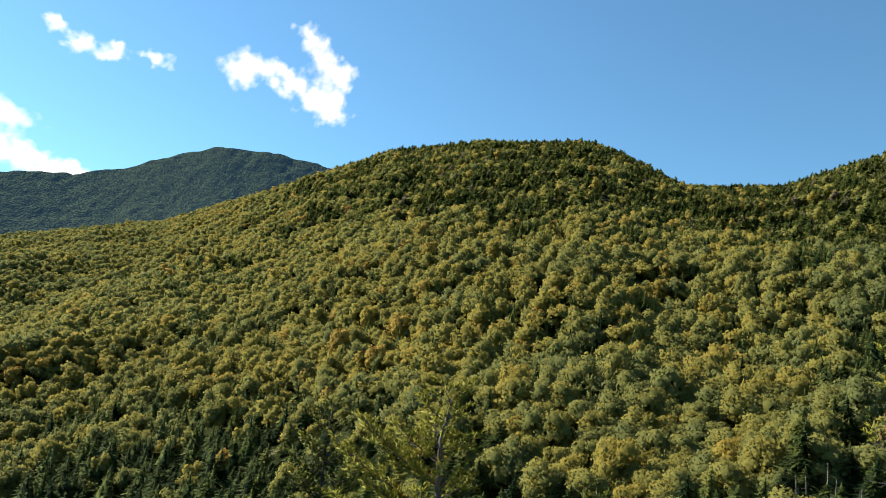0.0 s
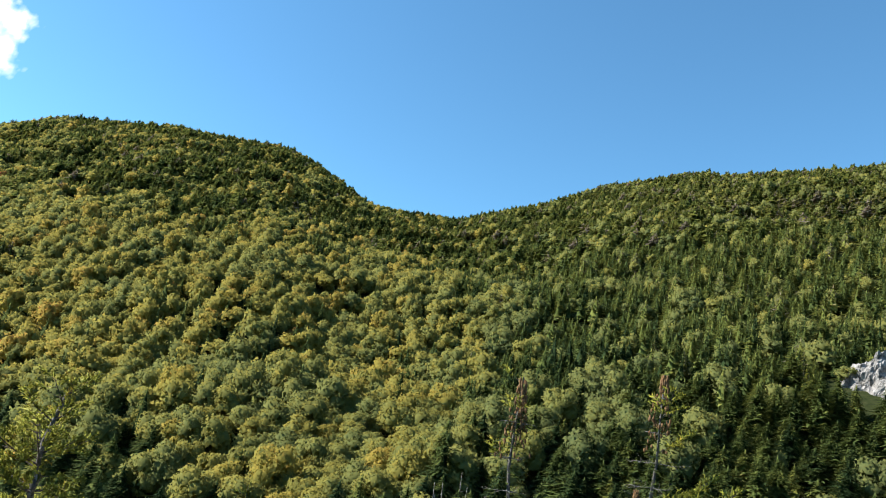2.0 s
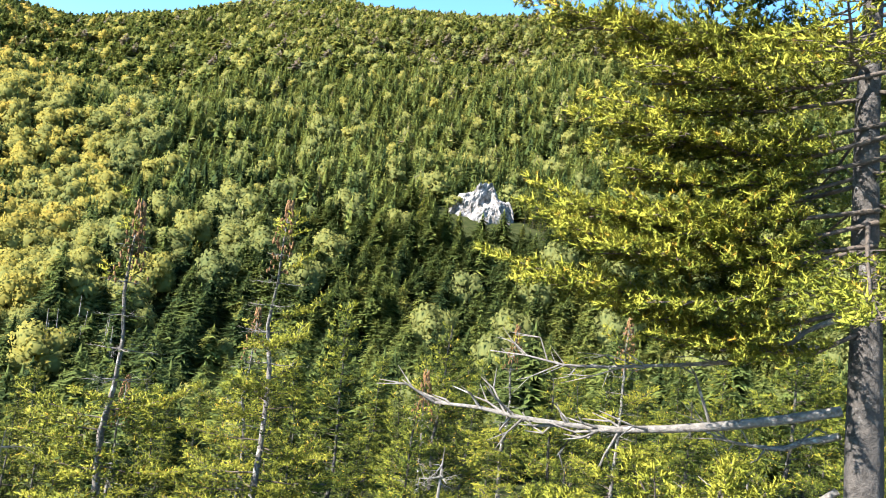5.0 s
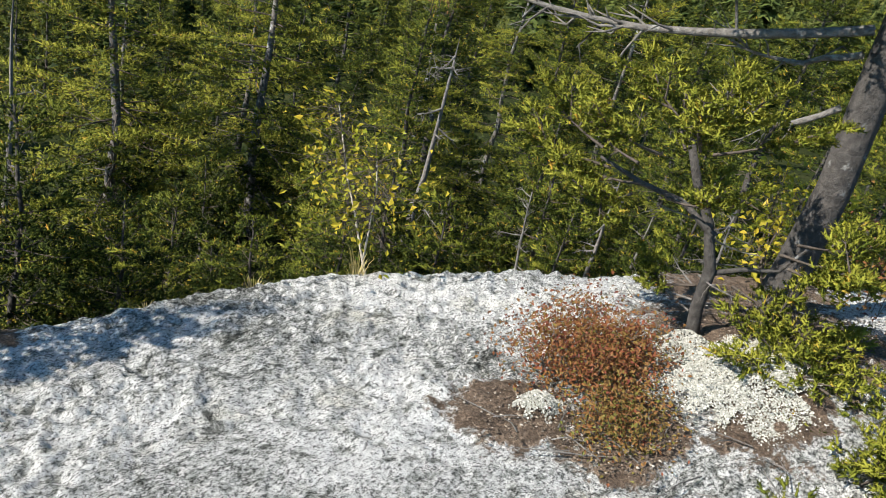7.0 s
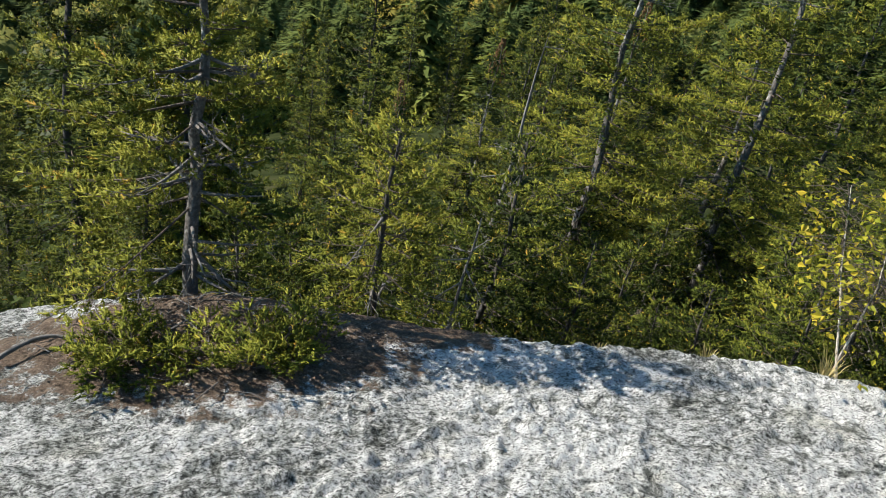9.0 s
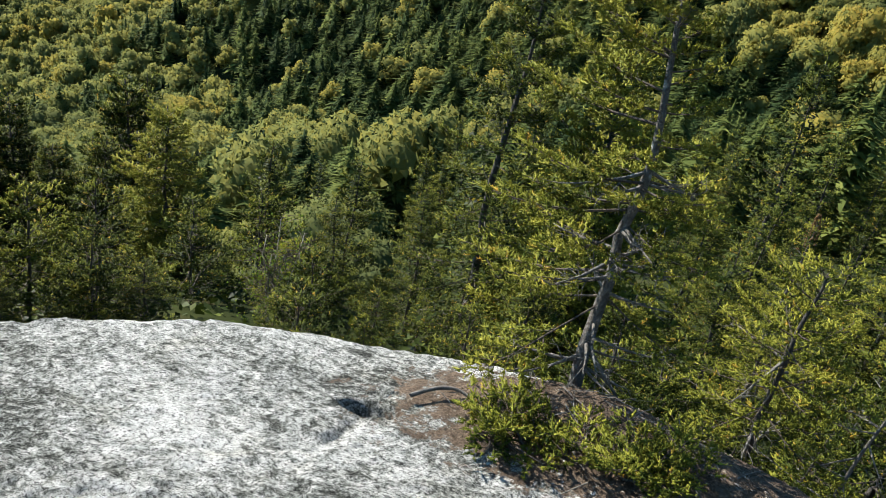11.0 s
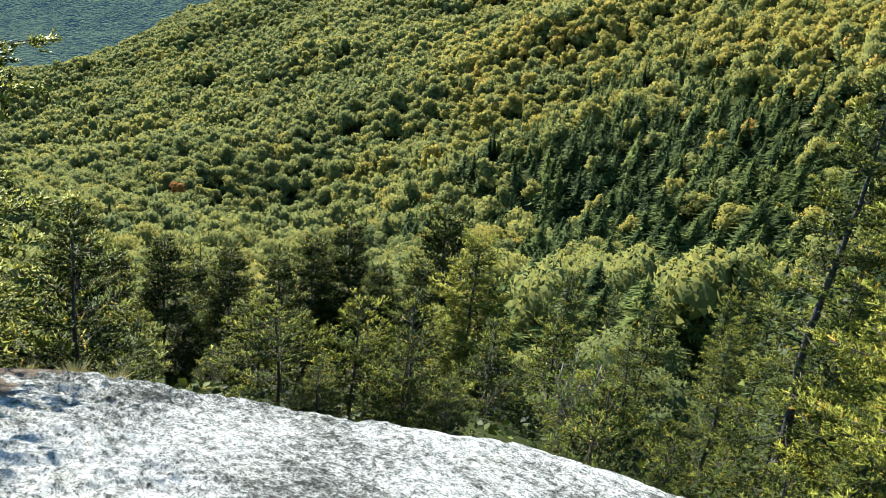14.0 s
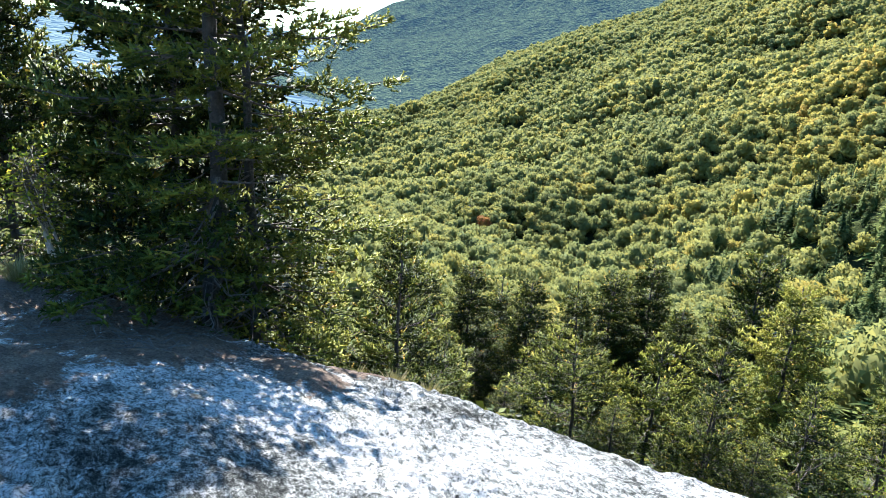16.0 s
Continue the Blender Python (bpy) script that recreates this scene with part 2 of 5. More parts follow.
def rock_material():
    m, n, l, bsdf = material("lichened_granite")
    co = n.new("ShaderNodeTexCoord").outputs["Object"]
    stretch = n.new("ShaderNodeMapping")
    stretch.inputs["Rotation"].default_value = (0, 0, 0.12)
    stretch.inputs["Scale"].default_value = (0.85, 1.0, 1.0)
    l.new(co, stretch.inputs["Vector"])
    grain = stretch.outputs[0]
    # darkens the ledge's left: grey lichen, plus backlit relief shade put into colour
    crust_shade = n.new("ShaderNodeAttribute")
    crust_shade.attribute_name = "crust_shade"
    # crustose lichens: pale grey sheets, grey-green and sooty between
    # darks follow the bump's lows too: pit shade put into the colour
    broad = tex_noise(n, l, 1.0, 4, 0.55, co).outputs["Fac"]
    sheet = tex_noise(n, l, 24.0, 10, 0.80, grain)
    sheet.inputs["Distortion"].default_value = 0.35
    lean = math_node(n, l, "MULTIPLY_ADD", broad, 0.45, sheet.outputs["Fac"])
    lean = math_node(n, l, "MULTIPLY_ADD", crust_shade.outputs["Fac"], -0.064, lean)
    base = ramp(n, [(0.54, (0.04, 0.043, 0.038)), (0.61, (0.20, 0.21, 0.19)), (0.665, (0.46, 0.47, 0.445)), (0.73, (0.72, 0.72, 0.70)), (0.82, (0.84, 0.835, 0.81))])
    l.new(lean, base.inputs["Fac"])
    # flecks darken where their bump is low: pit shade put into colour
    fleck = tex_noise(n, l, 85, 7, 0.76, grain)
    fleck.inputs["Distortion"].default_value = 0.3
    fl = math_node(n, l, "MULTIPLY_ADD", broad, 0.15, fleck.outputs["Fac"])
    fm = ramp(n, [(0.50, (0.08, 0.08, 0.08)), (0.535, (0.5, 0.5, 0.49)), (0.575, (1, 1, 1))])
    l.new(fl, fm.inputs["Fac"])
    c1 = mix_color(n, l, 0.92, base.outputs["Color"], fm.outputs["Color"], "MULTIPLY")
    # broken dark clusters of pits, their shade put into colour, a hand's breadth wide
    dark_pits = tex_noise(n, l, 7.5, 9, 0.78, grain)
    dark_pits.inputs["Distortion"].default_value = 0.5
    so = ramp(n, [(0.385, (0.14, 0.145, 0.13)), (0.425, (0.55, 0.56, 0.53)), (0.46, (1, 1, 1))])
    l.new(dark_pits.outputs["Fac"], so.inputs["Fac"])
    c1 = mix_color(n, l, 0.9, c1, so.outputs["Color"], "MULTIPLY")
    fine = tex_noise(n, l, 130, 5, 0.72, co)
    ff = ramp(n, [(0.36, (0.32, 0.32, 0.32)), (0.50, (1, 1, 1))])
    l.new(fine.outputs["Fac"], ff.inputs["Fac"])
    c2 = mix_color(n, l, 0.7, c1, ff.outputs["Color"], "MULTIPLY")
    warm = tex_noise(n, l, 2.7, 4, 0.6, co)
    wm = ramp(n, [(0.57, (0, 0, 0)), (0.72, (0.55, 0.55, 0.55))])
    l.new(warm.outputs["Fac"], wm.inputs["Fac"])
    c3 = mix_color(n, l, wm.outputs["Color"], c2, (0.92, 0.88, 0.74), "MULTIPLY")
    # earth and needle litter
    soil = n.new("ShaderNodeAttribute")
    soil.attribute_name = "soil"
    sn = tex_noise(n, l, 9, 7, 0.75, co)
    lie = math_node(n, l, "MULTIPLY", math_node(n, l, "MULTIPLY_ADD", sn.outputs["Fac"], 1.7, soil.outputs["Fac"]), 0.5)
    sm = ramp(n, [(0.63, (0, 0, 0)), (0.69, (1, 1, 1))])
    l.new(lie, sm.inputs["Fac"])
    litter = tex_noise(n, l, 75, 7, 0.8, co)
    lr = ramp(n, [(0.30, (0.030, 0.024, 0.019)), (0.46, (0.13, 0.10, 0.074)), (0.58, (0.24, 0.19, 0.145)), (0.70, (0.46, 0.40, 0.33))])
    l.new(litter.outputs["Fac"], lr.inputs["Fac"])
    tone = ramp(n, [(0.35, (0.62, 0.56, 0.52)), (0.65, (1.15, 1.06, 1.0))])
    l.new(tex_noise(n, l, 6, 4, 0.6, co).outputs["Fac"], tone.inputs["Fac"])
    earth = mix_color(n, l, 1.0, lr.outputs["Color"], tone.outputs["Color"], "MULTIPLY")
    l.new(mix_color(n, l, sm.outputs["Color"], c3, earth), bsdf.inputs["Base Color"])
    bsdf.inputs["Roughness"].default_value = 0.9
    bsdf.inputs["Specular IOR Level"].default_value = 0.25
    normal = None
    for height, depth in ((sheet.outputs["Fac"], 0.030), (fleck.outputs["Fac"], 0.014), (litter.outputs["Fac"], 0.008)):
        bump = n.new("ShaderNodeBump")
        bump.inputs["Strength"].default_value, bump.inputs["Distance"].default_value = 1.0, depth
        l.new(height, bump.inputs["Height"])
        if normal:
            l.new(normal, bump.inputs["Normal"])
        normal = bump.outputs[0]
    l.new(normal, bsdf.inputs["Normal"])
    return m


def ground_material():
    m, n, l, bsdf = material("forest_floor")
    a = tex_noise(n, l, 0.5, 6, 0.7)
    r = ramp(n, [(0.3, (0.013, 0.018, 0.008)), (0.55, (0.028, 0.034, 0.013)), (0.75, (0.048, 0.044, 0.022))])
    l.new(a.outputs["Fac"], r.inputs["Fac"])
    l.new(r.outputs["Color"], bsdf.inputs["Base Color"])
    bsdf.inputs["Roughness"].default_value = 1.0
    bsdf.inputs["Specular IOR Level"].default_value = 0.0
    return m


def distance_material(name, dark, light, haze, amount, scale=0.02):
    """Woods kilometres away; the air's blue haze over them is put in as emission."""
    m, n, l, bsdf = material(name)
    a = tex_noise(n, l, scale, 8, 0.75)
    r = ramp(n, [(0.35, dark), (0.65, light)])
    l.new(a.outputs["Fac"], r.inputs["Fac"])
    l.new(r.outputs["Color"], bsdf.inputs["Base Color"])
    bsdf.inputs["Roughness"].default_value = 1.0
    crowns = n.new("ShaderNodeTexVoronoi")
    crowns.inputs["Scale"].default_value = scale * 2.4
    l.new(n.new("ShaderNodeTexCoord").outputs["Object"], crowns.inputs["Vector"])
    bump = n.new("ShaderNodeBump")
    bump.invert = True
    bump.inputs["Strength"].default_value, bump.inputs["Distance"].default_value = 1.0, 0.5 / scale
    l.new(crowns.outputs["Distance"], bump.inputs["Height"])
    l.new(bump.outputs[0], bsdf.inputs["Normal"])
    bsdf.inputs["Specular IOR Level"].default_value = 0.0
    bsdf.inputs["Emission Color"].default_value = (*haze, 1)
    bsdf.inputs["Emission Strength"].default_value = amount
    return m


ROCK = rock_material()
FLOOR = ground_material()

# ---------------------------------------------------------------- lie of the land
EYE_Z = 1.6
AZ = [-180, -120, -95, -75, -60, -40, -20, 0, 25, 50, 80, 100, 130, 180]
VALLEY_R = [60, 300, 480, 470, 370, 260, 170, 118, 104, 110, 105, 80, 60, 60]
VALLEY_Z = [-6, -60, -112, -108, -88, -60, -38, -24, -15, -13, -11, -8, -6, -6]
CREST_AZ = [-180, -110, -80, -68, -62, -59, -54, -48, -44, -31, -20.5, -15, -9, -4.3, 2.6, 11.6, 14.4, 19.4, 26.5, 33, 38.6, 45, 55, 65, 90, 120, 180]
CREST_EL = [8, -5, -5.5, -5.2, -3.9, -2.2, 1.4, 4.4, 6.2, 12.1, 15.9, 18.9, 22.15, 24.35, 25.75, 26.4, 25.6, 23.2, 23.0, 24.5, 26.1, 27.0, 26.4, 26.3, 22, 14, 8]
CREST_R_AZ = [-180, -75, -45, -20, 0, 30, 60, 100, 180]
CREST_R = [400, 900, 1050, 1100, 1000, 950, 850, 600, 400]


def land(x, y):
    """Height of the forest floor, on arrays."""
    x, y = np.asarray(x, float), np.asarray(y, float)
    r, az = np.hypot(x, y), np.degrees(np.arctan2(x, y))
    rv, zv = np.interp(az, AZ, VALLEY_R), np.interp(az, AZ, VALLEY_Z)
    rc = np.interp(az, CREST_R_AZ, CREST_R)
    zc = rc * np.tan(np.radians(np.interp(az, CREST_AZ, CREST_EL))) - 8
    u = np.clip((r - 6) / (rv - 6), 0, 1)
    gentle = -3.5 + (zv + 3.5) * u ** 0.72
    u = np.clip((r - 15) / (rv - 15), 0, 1)
    steep = -3.5 - 3.0 * smoothstep(6, 15, r) + (zv + 6.5) * u ** 0.5
    near = gentle + (steep - gentle) * smoothstep(8, -25, az)
    v = np.clip((r - rv) / (rc - rv), 0, 1)
    slope = zv + (zc - zv) * v ** 1.04
    back = zc - 0.5 * np.maximum(r - rc, 0)
    z = np.where(r < rv, near, np.where(r < rc, slope, np.maximum(back, -120)))
    rough = smoothstep(20, 300, r) * smoothstep(0, 160, np.abs(r - rc)) * smoothstep(2200, 1300, r)
    z = z + rough * ((value_noise(x, y, 90, 3) - 0.5) * 22 + (value_noise(x, y, 33, 4) - 0.5) * 8) + (value_noise(x, y, 3.0, 5) - 0.5) * 0.5 * smoothstep(5, 9, r)
    return z + EYE_Z


def build_ground():
    az = np.concatenate([np.arange(-100, 100, 0.9), np.arange(100, 260, 4.0)])
    rad = np.concatenate([[0.01], np.geomspace(4, 60, 40), np.geomspace(63, 1300, 110), np.geomspace(1350, 4900, 12)])
    a, r = np.meshgrid(np.radians(az), rad, indexing="ij")
    x, y = r * np.sin(a), r * np.cos(a)
    v = np.stack([x, y, land(x, y)], -1).reshape(-1, 3)
    na, nr = len(az), len(rad)
    i, j = np.meshgrid(np.arange(na), np.arange(nr - 1), indexing="ij")
    p, q = (i * nr + j).ravel(), (((i + 1) % na) * nr + j).ravel()
    me = arrays_mesh("ground", v, None, quads=np.stack([p, p + 1, q + 1, q], 1), smooth=True)
    return thing("ground", me, FLOOR, "forest floor of a wooded mountain valley below a ledge", "ground", kind="structure")


build_ground()

# the bald ledge on which one stands
RIM_AZ = [-180, -125, -100, -85, -74, -62, -50, -38, -25, -10, 5, 20, 30, 38, 48, 58, 68, 80, 95, 130, 180]
RIM_R = [7.5, 7.2, 6.5, 5.9, 5.3, 4.2, 3.95, 3.78, 3.8, 3.72, 3.66, 3.62, 3.72, 3.95, 4.25, 4.5, 4.8, 5.5, 6.5, 7.2, 7.5]


def ledge_base(x, y):
    r, az = np.hypot(x, y), np.degrees(np.arctan2(x, y))
    rim = np.interp(az, RIM_AZ, RIM_R)
    q = r / rim
    over = np.maximum(r - rim, 0)
    z = 0.10 - 0.25 * np.minimum(q, 1) ** 2 - 0.45 * over - 1.3 * over ** 2
    z += 0.14 * np.exp(-(((x - 0.25) / 0.55) ** 2 + ((y - 3.35) / 0.38) ** 2))
    z += 0.24 * np.exp(-(((x - 3.6) / 0.8) ** 2 + ((y - 0.45) / 0.75) ** 2))
    z += 0.10 * np.exp(-(((x + 5.6) / 0.9) ** 2 + ((y - 0.2) / 1.0) ** 2))
    z -= 0.3 * smoothstep(-3.2, -5.2, x) + 0.05 * np.exp(-((az + 44) / 18) ** 2) * np.minimum(q, 1.3) ** 2
    return np.maximum(z, -3.4)


def footing(x, y):
    """What a plant stands on: the ledge, or the forest floor past its edge."""
    return np.where(np.hypot(x, y) < 7.0, np.maximum(land(x, y), ledge_base(x, y)), land(x, y))


def soil_at(x, y):
    """Where earth and litter lie on the ledge, 0 to 1."""
    spot = lambda cx, cy, rx, ry: np.exp(-(((x - cx) / rx) ** 2 + ((y - cy) / ry) ** 2))
    s = np.maximum.reduce([spot(0.28, 3.2, 0.95, 0.55), spot(1.1, 3.35, 0.6, 0.25), spot(2.45, 1.35, 0.30, 0.28), spot(2.6, 0.95, 0.35, 0.25),
                           spot(3.0, 0.55, 0.35, 0.25), spot(3.9, 0.7, 0.9, 0.75), spot(4.9, 1.1, 0.9, 0.6), spot(-5.2, 1.3, 0.85, 0.75), spot(-4.6, 0.75, 0.75, 0.5), spot(-4.35, 1.3, 0.5, 0.35), spot(-5.6, 0.2, 0.8, 0.7), spot(-3.75, 2.15, 0.3, 0.25), spot(-3.75, 0.35, 0.6, 0.32), spot(-4.0, 1.0, 0.5, 0.45), spot(-3.6, 1.7, 0.4, 0.22)])
    r, az = np.hypot(x, y), np.degrees(np.arctan2(x, y))
    edge = np.interp(az, RIM_AZ, RIM_R)
    s = np.maximum(s, 0.95 * smoothstep(-0.05, 0.35, r - edge))
    return s


def build_ledge():
    xs = np.concatenate([np.arange(-8.4, -6.0, 0.05), np.arange(-6.0, 3.9, 0.0145), np.arange(3.9, 8.4, 0.05)])
    ys = np.concatenate([np.arange(-8.4, 0.2, 0.15), np.arange(0.2, 4.3, 0.0165), np.arange(4.3, 5.2, 0.05)])
    x, y = np.meshgrid(xs, ys, indexing="ij")
    z = ledge_base(x, y)
    c, s = math.cos(-0.12), math.sin(-0.12)
    u, w = (c * x + s * y) * 0.75, -s * x + c * y
    wu, ww = u + 0.10 * value_noise(x, y, 0.23, 71), w + 0.10 * value_noise(x, y, 0.19, 72)
    swell, lump = value_noise(u, w, 0.9, 73) - 0.5, value_noise(wu, ww, 0.30, 74) - 0.5
    flake, chip, grit = value_noise(wu, ww, 0.070, 75), value_noise(wu, ww, 0.036, 76), value_noise(x, y, 0.022, 77)
    # the weathered skin peels in small steps
    plate = 1.5 * flake + 0.7 * chip + lump
    step = np.floor(plate * 3.2)
    peel = (step + smoothstep(0.30, 0.62, plate * 3.2 - step)) / 3.2
    soil = soil_at(x, y)
    hard = 1 - 0.85 * smoothstep(0.35, 0.6, soil)
    worn = 0.45 + 0.75 * smoothstep(0.30, 0.62, value_noise(x, y, 0.75, 79))
    z = z + 0.03 * swell + hard * (0.010 * lump + worn * (0.016 * (peel - 0.8) + 0.014 * (chip - 0.5) + 0.014 * (grit - 0.5))) + 0.02 * smoothstep(0.4, 0.7, soil)
    z = z + (1 - hard) * 0.016 * (value_noise(x, y, 0.06, 80) + value_noise(x, y, 0.03, 81) - 1)
    z = z - 0.11 * smoothstep(0.25, 0.7, np.exp(-(((x + 0.64) / 0.13) ** 2 + ((y - 2.97) / 0.055) ** 2)) + 0.25 * (chip - 0.5)) - 0.035 * np.exp(-(((x + 0.66 - 0.2 * (y - 2.8)) / 0.03) ** 2 + ((y - 2.74) / 0.16) ** 2))
    nx, ny = x.shape
    i, j = np.meshgrid(np.arange(nx - 1), np.arange(ny - 1), indexing="ij")
    p = (i * ny + j).ravel()
    me = arrays_mesh("ledge", np.stack([x, y, z], -1), None, quads=np.stack([p, p + ny, p + ny + 1, p + 1], 1), smooth=True, extra={"soil": soil, "crust_shade": smoothstep(1.9, -2.6, x)})
    return thing("ledge", me, ROCK, "pale lichen-flecked granite ledge with patches of brown earth", "rock ledge", kind="structure")


build_ledge()

# far mountains
FAR_AZ = [-80, -72, -67.5, -65.3, -62.6, -55, -48, -40, -32, -27.6, -24.5, -22.7, -20.5, -18.1, -14.4, -9.8, 0, 8]
FAR_EL = [-8, -3.2, 0.2, 2.2, 3.9, 7.5, 10.5, 13.6, 16.2, 17.4, 18.6, 19.7, 20.8, 21.9, 22.3, 22.1, 20, 14]


def far_ridge(name, az_list, el_list, r_foot, r_crest, z_foot, mat, label, bumps):
    az = np.arange(az_list[0], az_list[-1] + 0.01, 0.4)
    ts = np.linspace(0, 1.25, 60)
    a, t = np.meshgrid(az, ts, indexing="ij")
    r = r_foot + (r_crest - r_foot) * t
    zc = r_crest * np.tan(np.radians(np.interp(a, az_list, el_list)))
    z = z_foot + (zc - z_foot) * np.where(t <= 1, t ** 1.1, 1 - (t - 1) * 1.5)
    x, y = r * np.sin(np.radians(a)), r * np.cos(np.radians(a))
    z = z + EYE_Z + bumps * (value_noise(x, y, 330, 11) - 0.5) * np.sin(np.clip(t, 0, 1) * np.pi) + 0.12 * bumps * (value_noise(x, y, 26, 12) - 0.5) * np.clip(3 * t, 0, 1)
    n = len(ts)
    i, j = np.meshgrid(np.arange(len(az) - 1), np.arange(n - 1), indexing="ij")
    p = (i * n + j).ravel()
    me = arrays_mesh(name, np.stack([x, y, z], -1), None, quads=np.stack([p, p + 1, p + n + 1, p + n], 1), smooth=False)
    return thing(name, me, mat, label, "mountain", kind="structure")


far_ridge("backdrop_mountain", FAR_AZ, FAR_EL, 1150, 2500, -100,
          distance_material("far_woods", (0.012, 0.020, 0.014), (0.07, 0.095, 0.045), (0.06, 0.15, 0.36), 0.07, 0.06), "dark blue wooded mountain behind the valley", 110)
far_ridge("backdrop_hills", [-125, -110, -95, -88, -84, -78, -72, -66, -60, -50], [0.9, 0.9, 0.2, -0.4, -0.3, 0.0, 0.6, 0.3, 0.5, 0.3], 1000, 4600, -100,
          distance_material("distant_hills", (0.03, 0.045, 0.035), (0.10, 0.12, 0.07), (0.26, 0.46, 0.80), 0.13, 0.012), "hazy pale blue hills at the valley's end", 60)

# clouds
def cloud_material():
    m, n, l, bsdf = material("cloud")
    d = n.new("ShaderNodeAttribute")
    d.attribute_name = "tint"
    alpha = ramp(n, [(0.22, (0, 0, 0)), (0.60, (0.45, 0.45, 0.45)), (1.0, (1, 1, 1))])
    l.new(d.outputs["Fac"], alpha.inputs["Fac"])
    # the cloud's sunlit white is put in as emission
    tr, em, mx = n.new("ShaderNodeBsdfTransparent"), n.new("ShaderNodeEmission"), n.new("ShaderNodeMixShader")
    em.inputs["Color"].default_value, em.inputs["Strength"].default_value = (0.97, 0.98, 1.0, 1), 0.72
    l.new(alpha.outputs["Color"], mx.inputs[0])
    l.new(tr.outputs[0], mx.inputs[1])
    l.new(em.outputs[0], mx.inputs[2])
    l.new(mx.outputs[0], n["Material Output"].inputs["Surface"])
    return m


CLOUD = cloud_material()


def cloud(puffs, seed):
    """puffs: (azimuth, elevation, half-width, half-height) in degrees."""
    p = np.array(puffs, float)
    a0, a1 = (p[:, 0] - 2.2 * p[:, 2]).min(), (p[:, 0] + 2.2 * p[:, 2]).max()
    e0, e1 = (p[:, 1] - 2.2 * p[:, 3]).min(), (p[:, 1] + 2.2 * p[:, 3]).max()
    az, el = np.meshgrid(np.linspace(a0, a1, 100), np.linspace(e0, e1, 60), indexing="ij")
    wx = fbm(az, el, 1.3, 5, seed) * 0.9
    wy = fbm(az, el, 1.3, 5, seed + 9) * 0.7
    d = np.sum([np.exp(-((az + wx - a) / w / 1.05) ** 2 - ((el + wy - e) / h) ** 2) for a, e, w, h in puffs], axis=0)
    d = np.clip(d * (1 + 0.6 * fbm(az, el, 0.7, 6, seed + 4)), 0, 1)
    ra, re = np.radians(az), np.radians(el)
    r = 4700.0
    v = np.stack([r * np.cos(re) * np.sin(ra), r * np.cos(re) * np.cos(ra), r * np.sin(re)], -1)
    i, j = np.meshgrid(np.arange(99), np.arange(59), indexing="ij")
    q = (i * 60 + j).ravel()
    me = arrays_mesh("cloud", v, None, quads=np.stack([q, q + 1, q + 61, q + 60], 1), tint=d, smooth=True)
    ob = thing("backdrop_cloud", me, CLOUD, "small white fair-weather cloud in a blue sky", "cloud", kind="structure")
    ob.visible_shadow = False
    return ob


cloud([(-18.0, 27.6, 1.3, 1.2), (-15.8, 28.2, 1.5, 0.8), (-13.6, 27.6, 1.2, 0.9), (-11.3, 26.9, 1.6, 1.2), (-10.0, 26.2, 1.0, 0.9), (-12.8, 31.0, 1.1, 0.9), (-11.2, 29.7, 1.2, 0.8), (-9.8, 28.8, 1.0, 0.8)], 2.0)
cloud([(-31.2, 26.7, 0.8, 0.5), (-29.4, 25.9, 0.8, 0.6), (-27.2, 26.1, 1.0, 0.6), (-24.2, 26.7, 1.2, 0.5)], 5.0)
cloud([(-33.5, 19.9, 2.4, 0.9), (-33.5, 17.9, 2.6, 0.9), (-29.5, 17.4, 3.4, 0.7), (-26.5, 17.2, 1.8, 0.5)], 7.0)


# ---------------------------------------------------------------- how a spruce is made
def face_out(v, f, n):
    """Turn each triangle so that its front looks the way of the given normals."""
    geo = np.cross(v[f[:, 1]] - v[f[:, 0]], v[f[:, 2]] - v[f[:, 0]])
    back = (geo * n[f].mean(1)).sum(1) < 0
    f = f.copy()
    f[back] = f[back][:, ::-1]
    return f


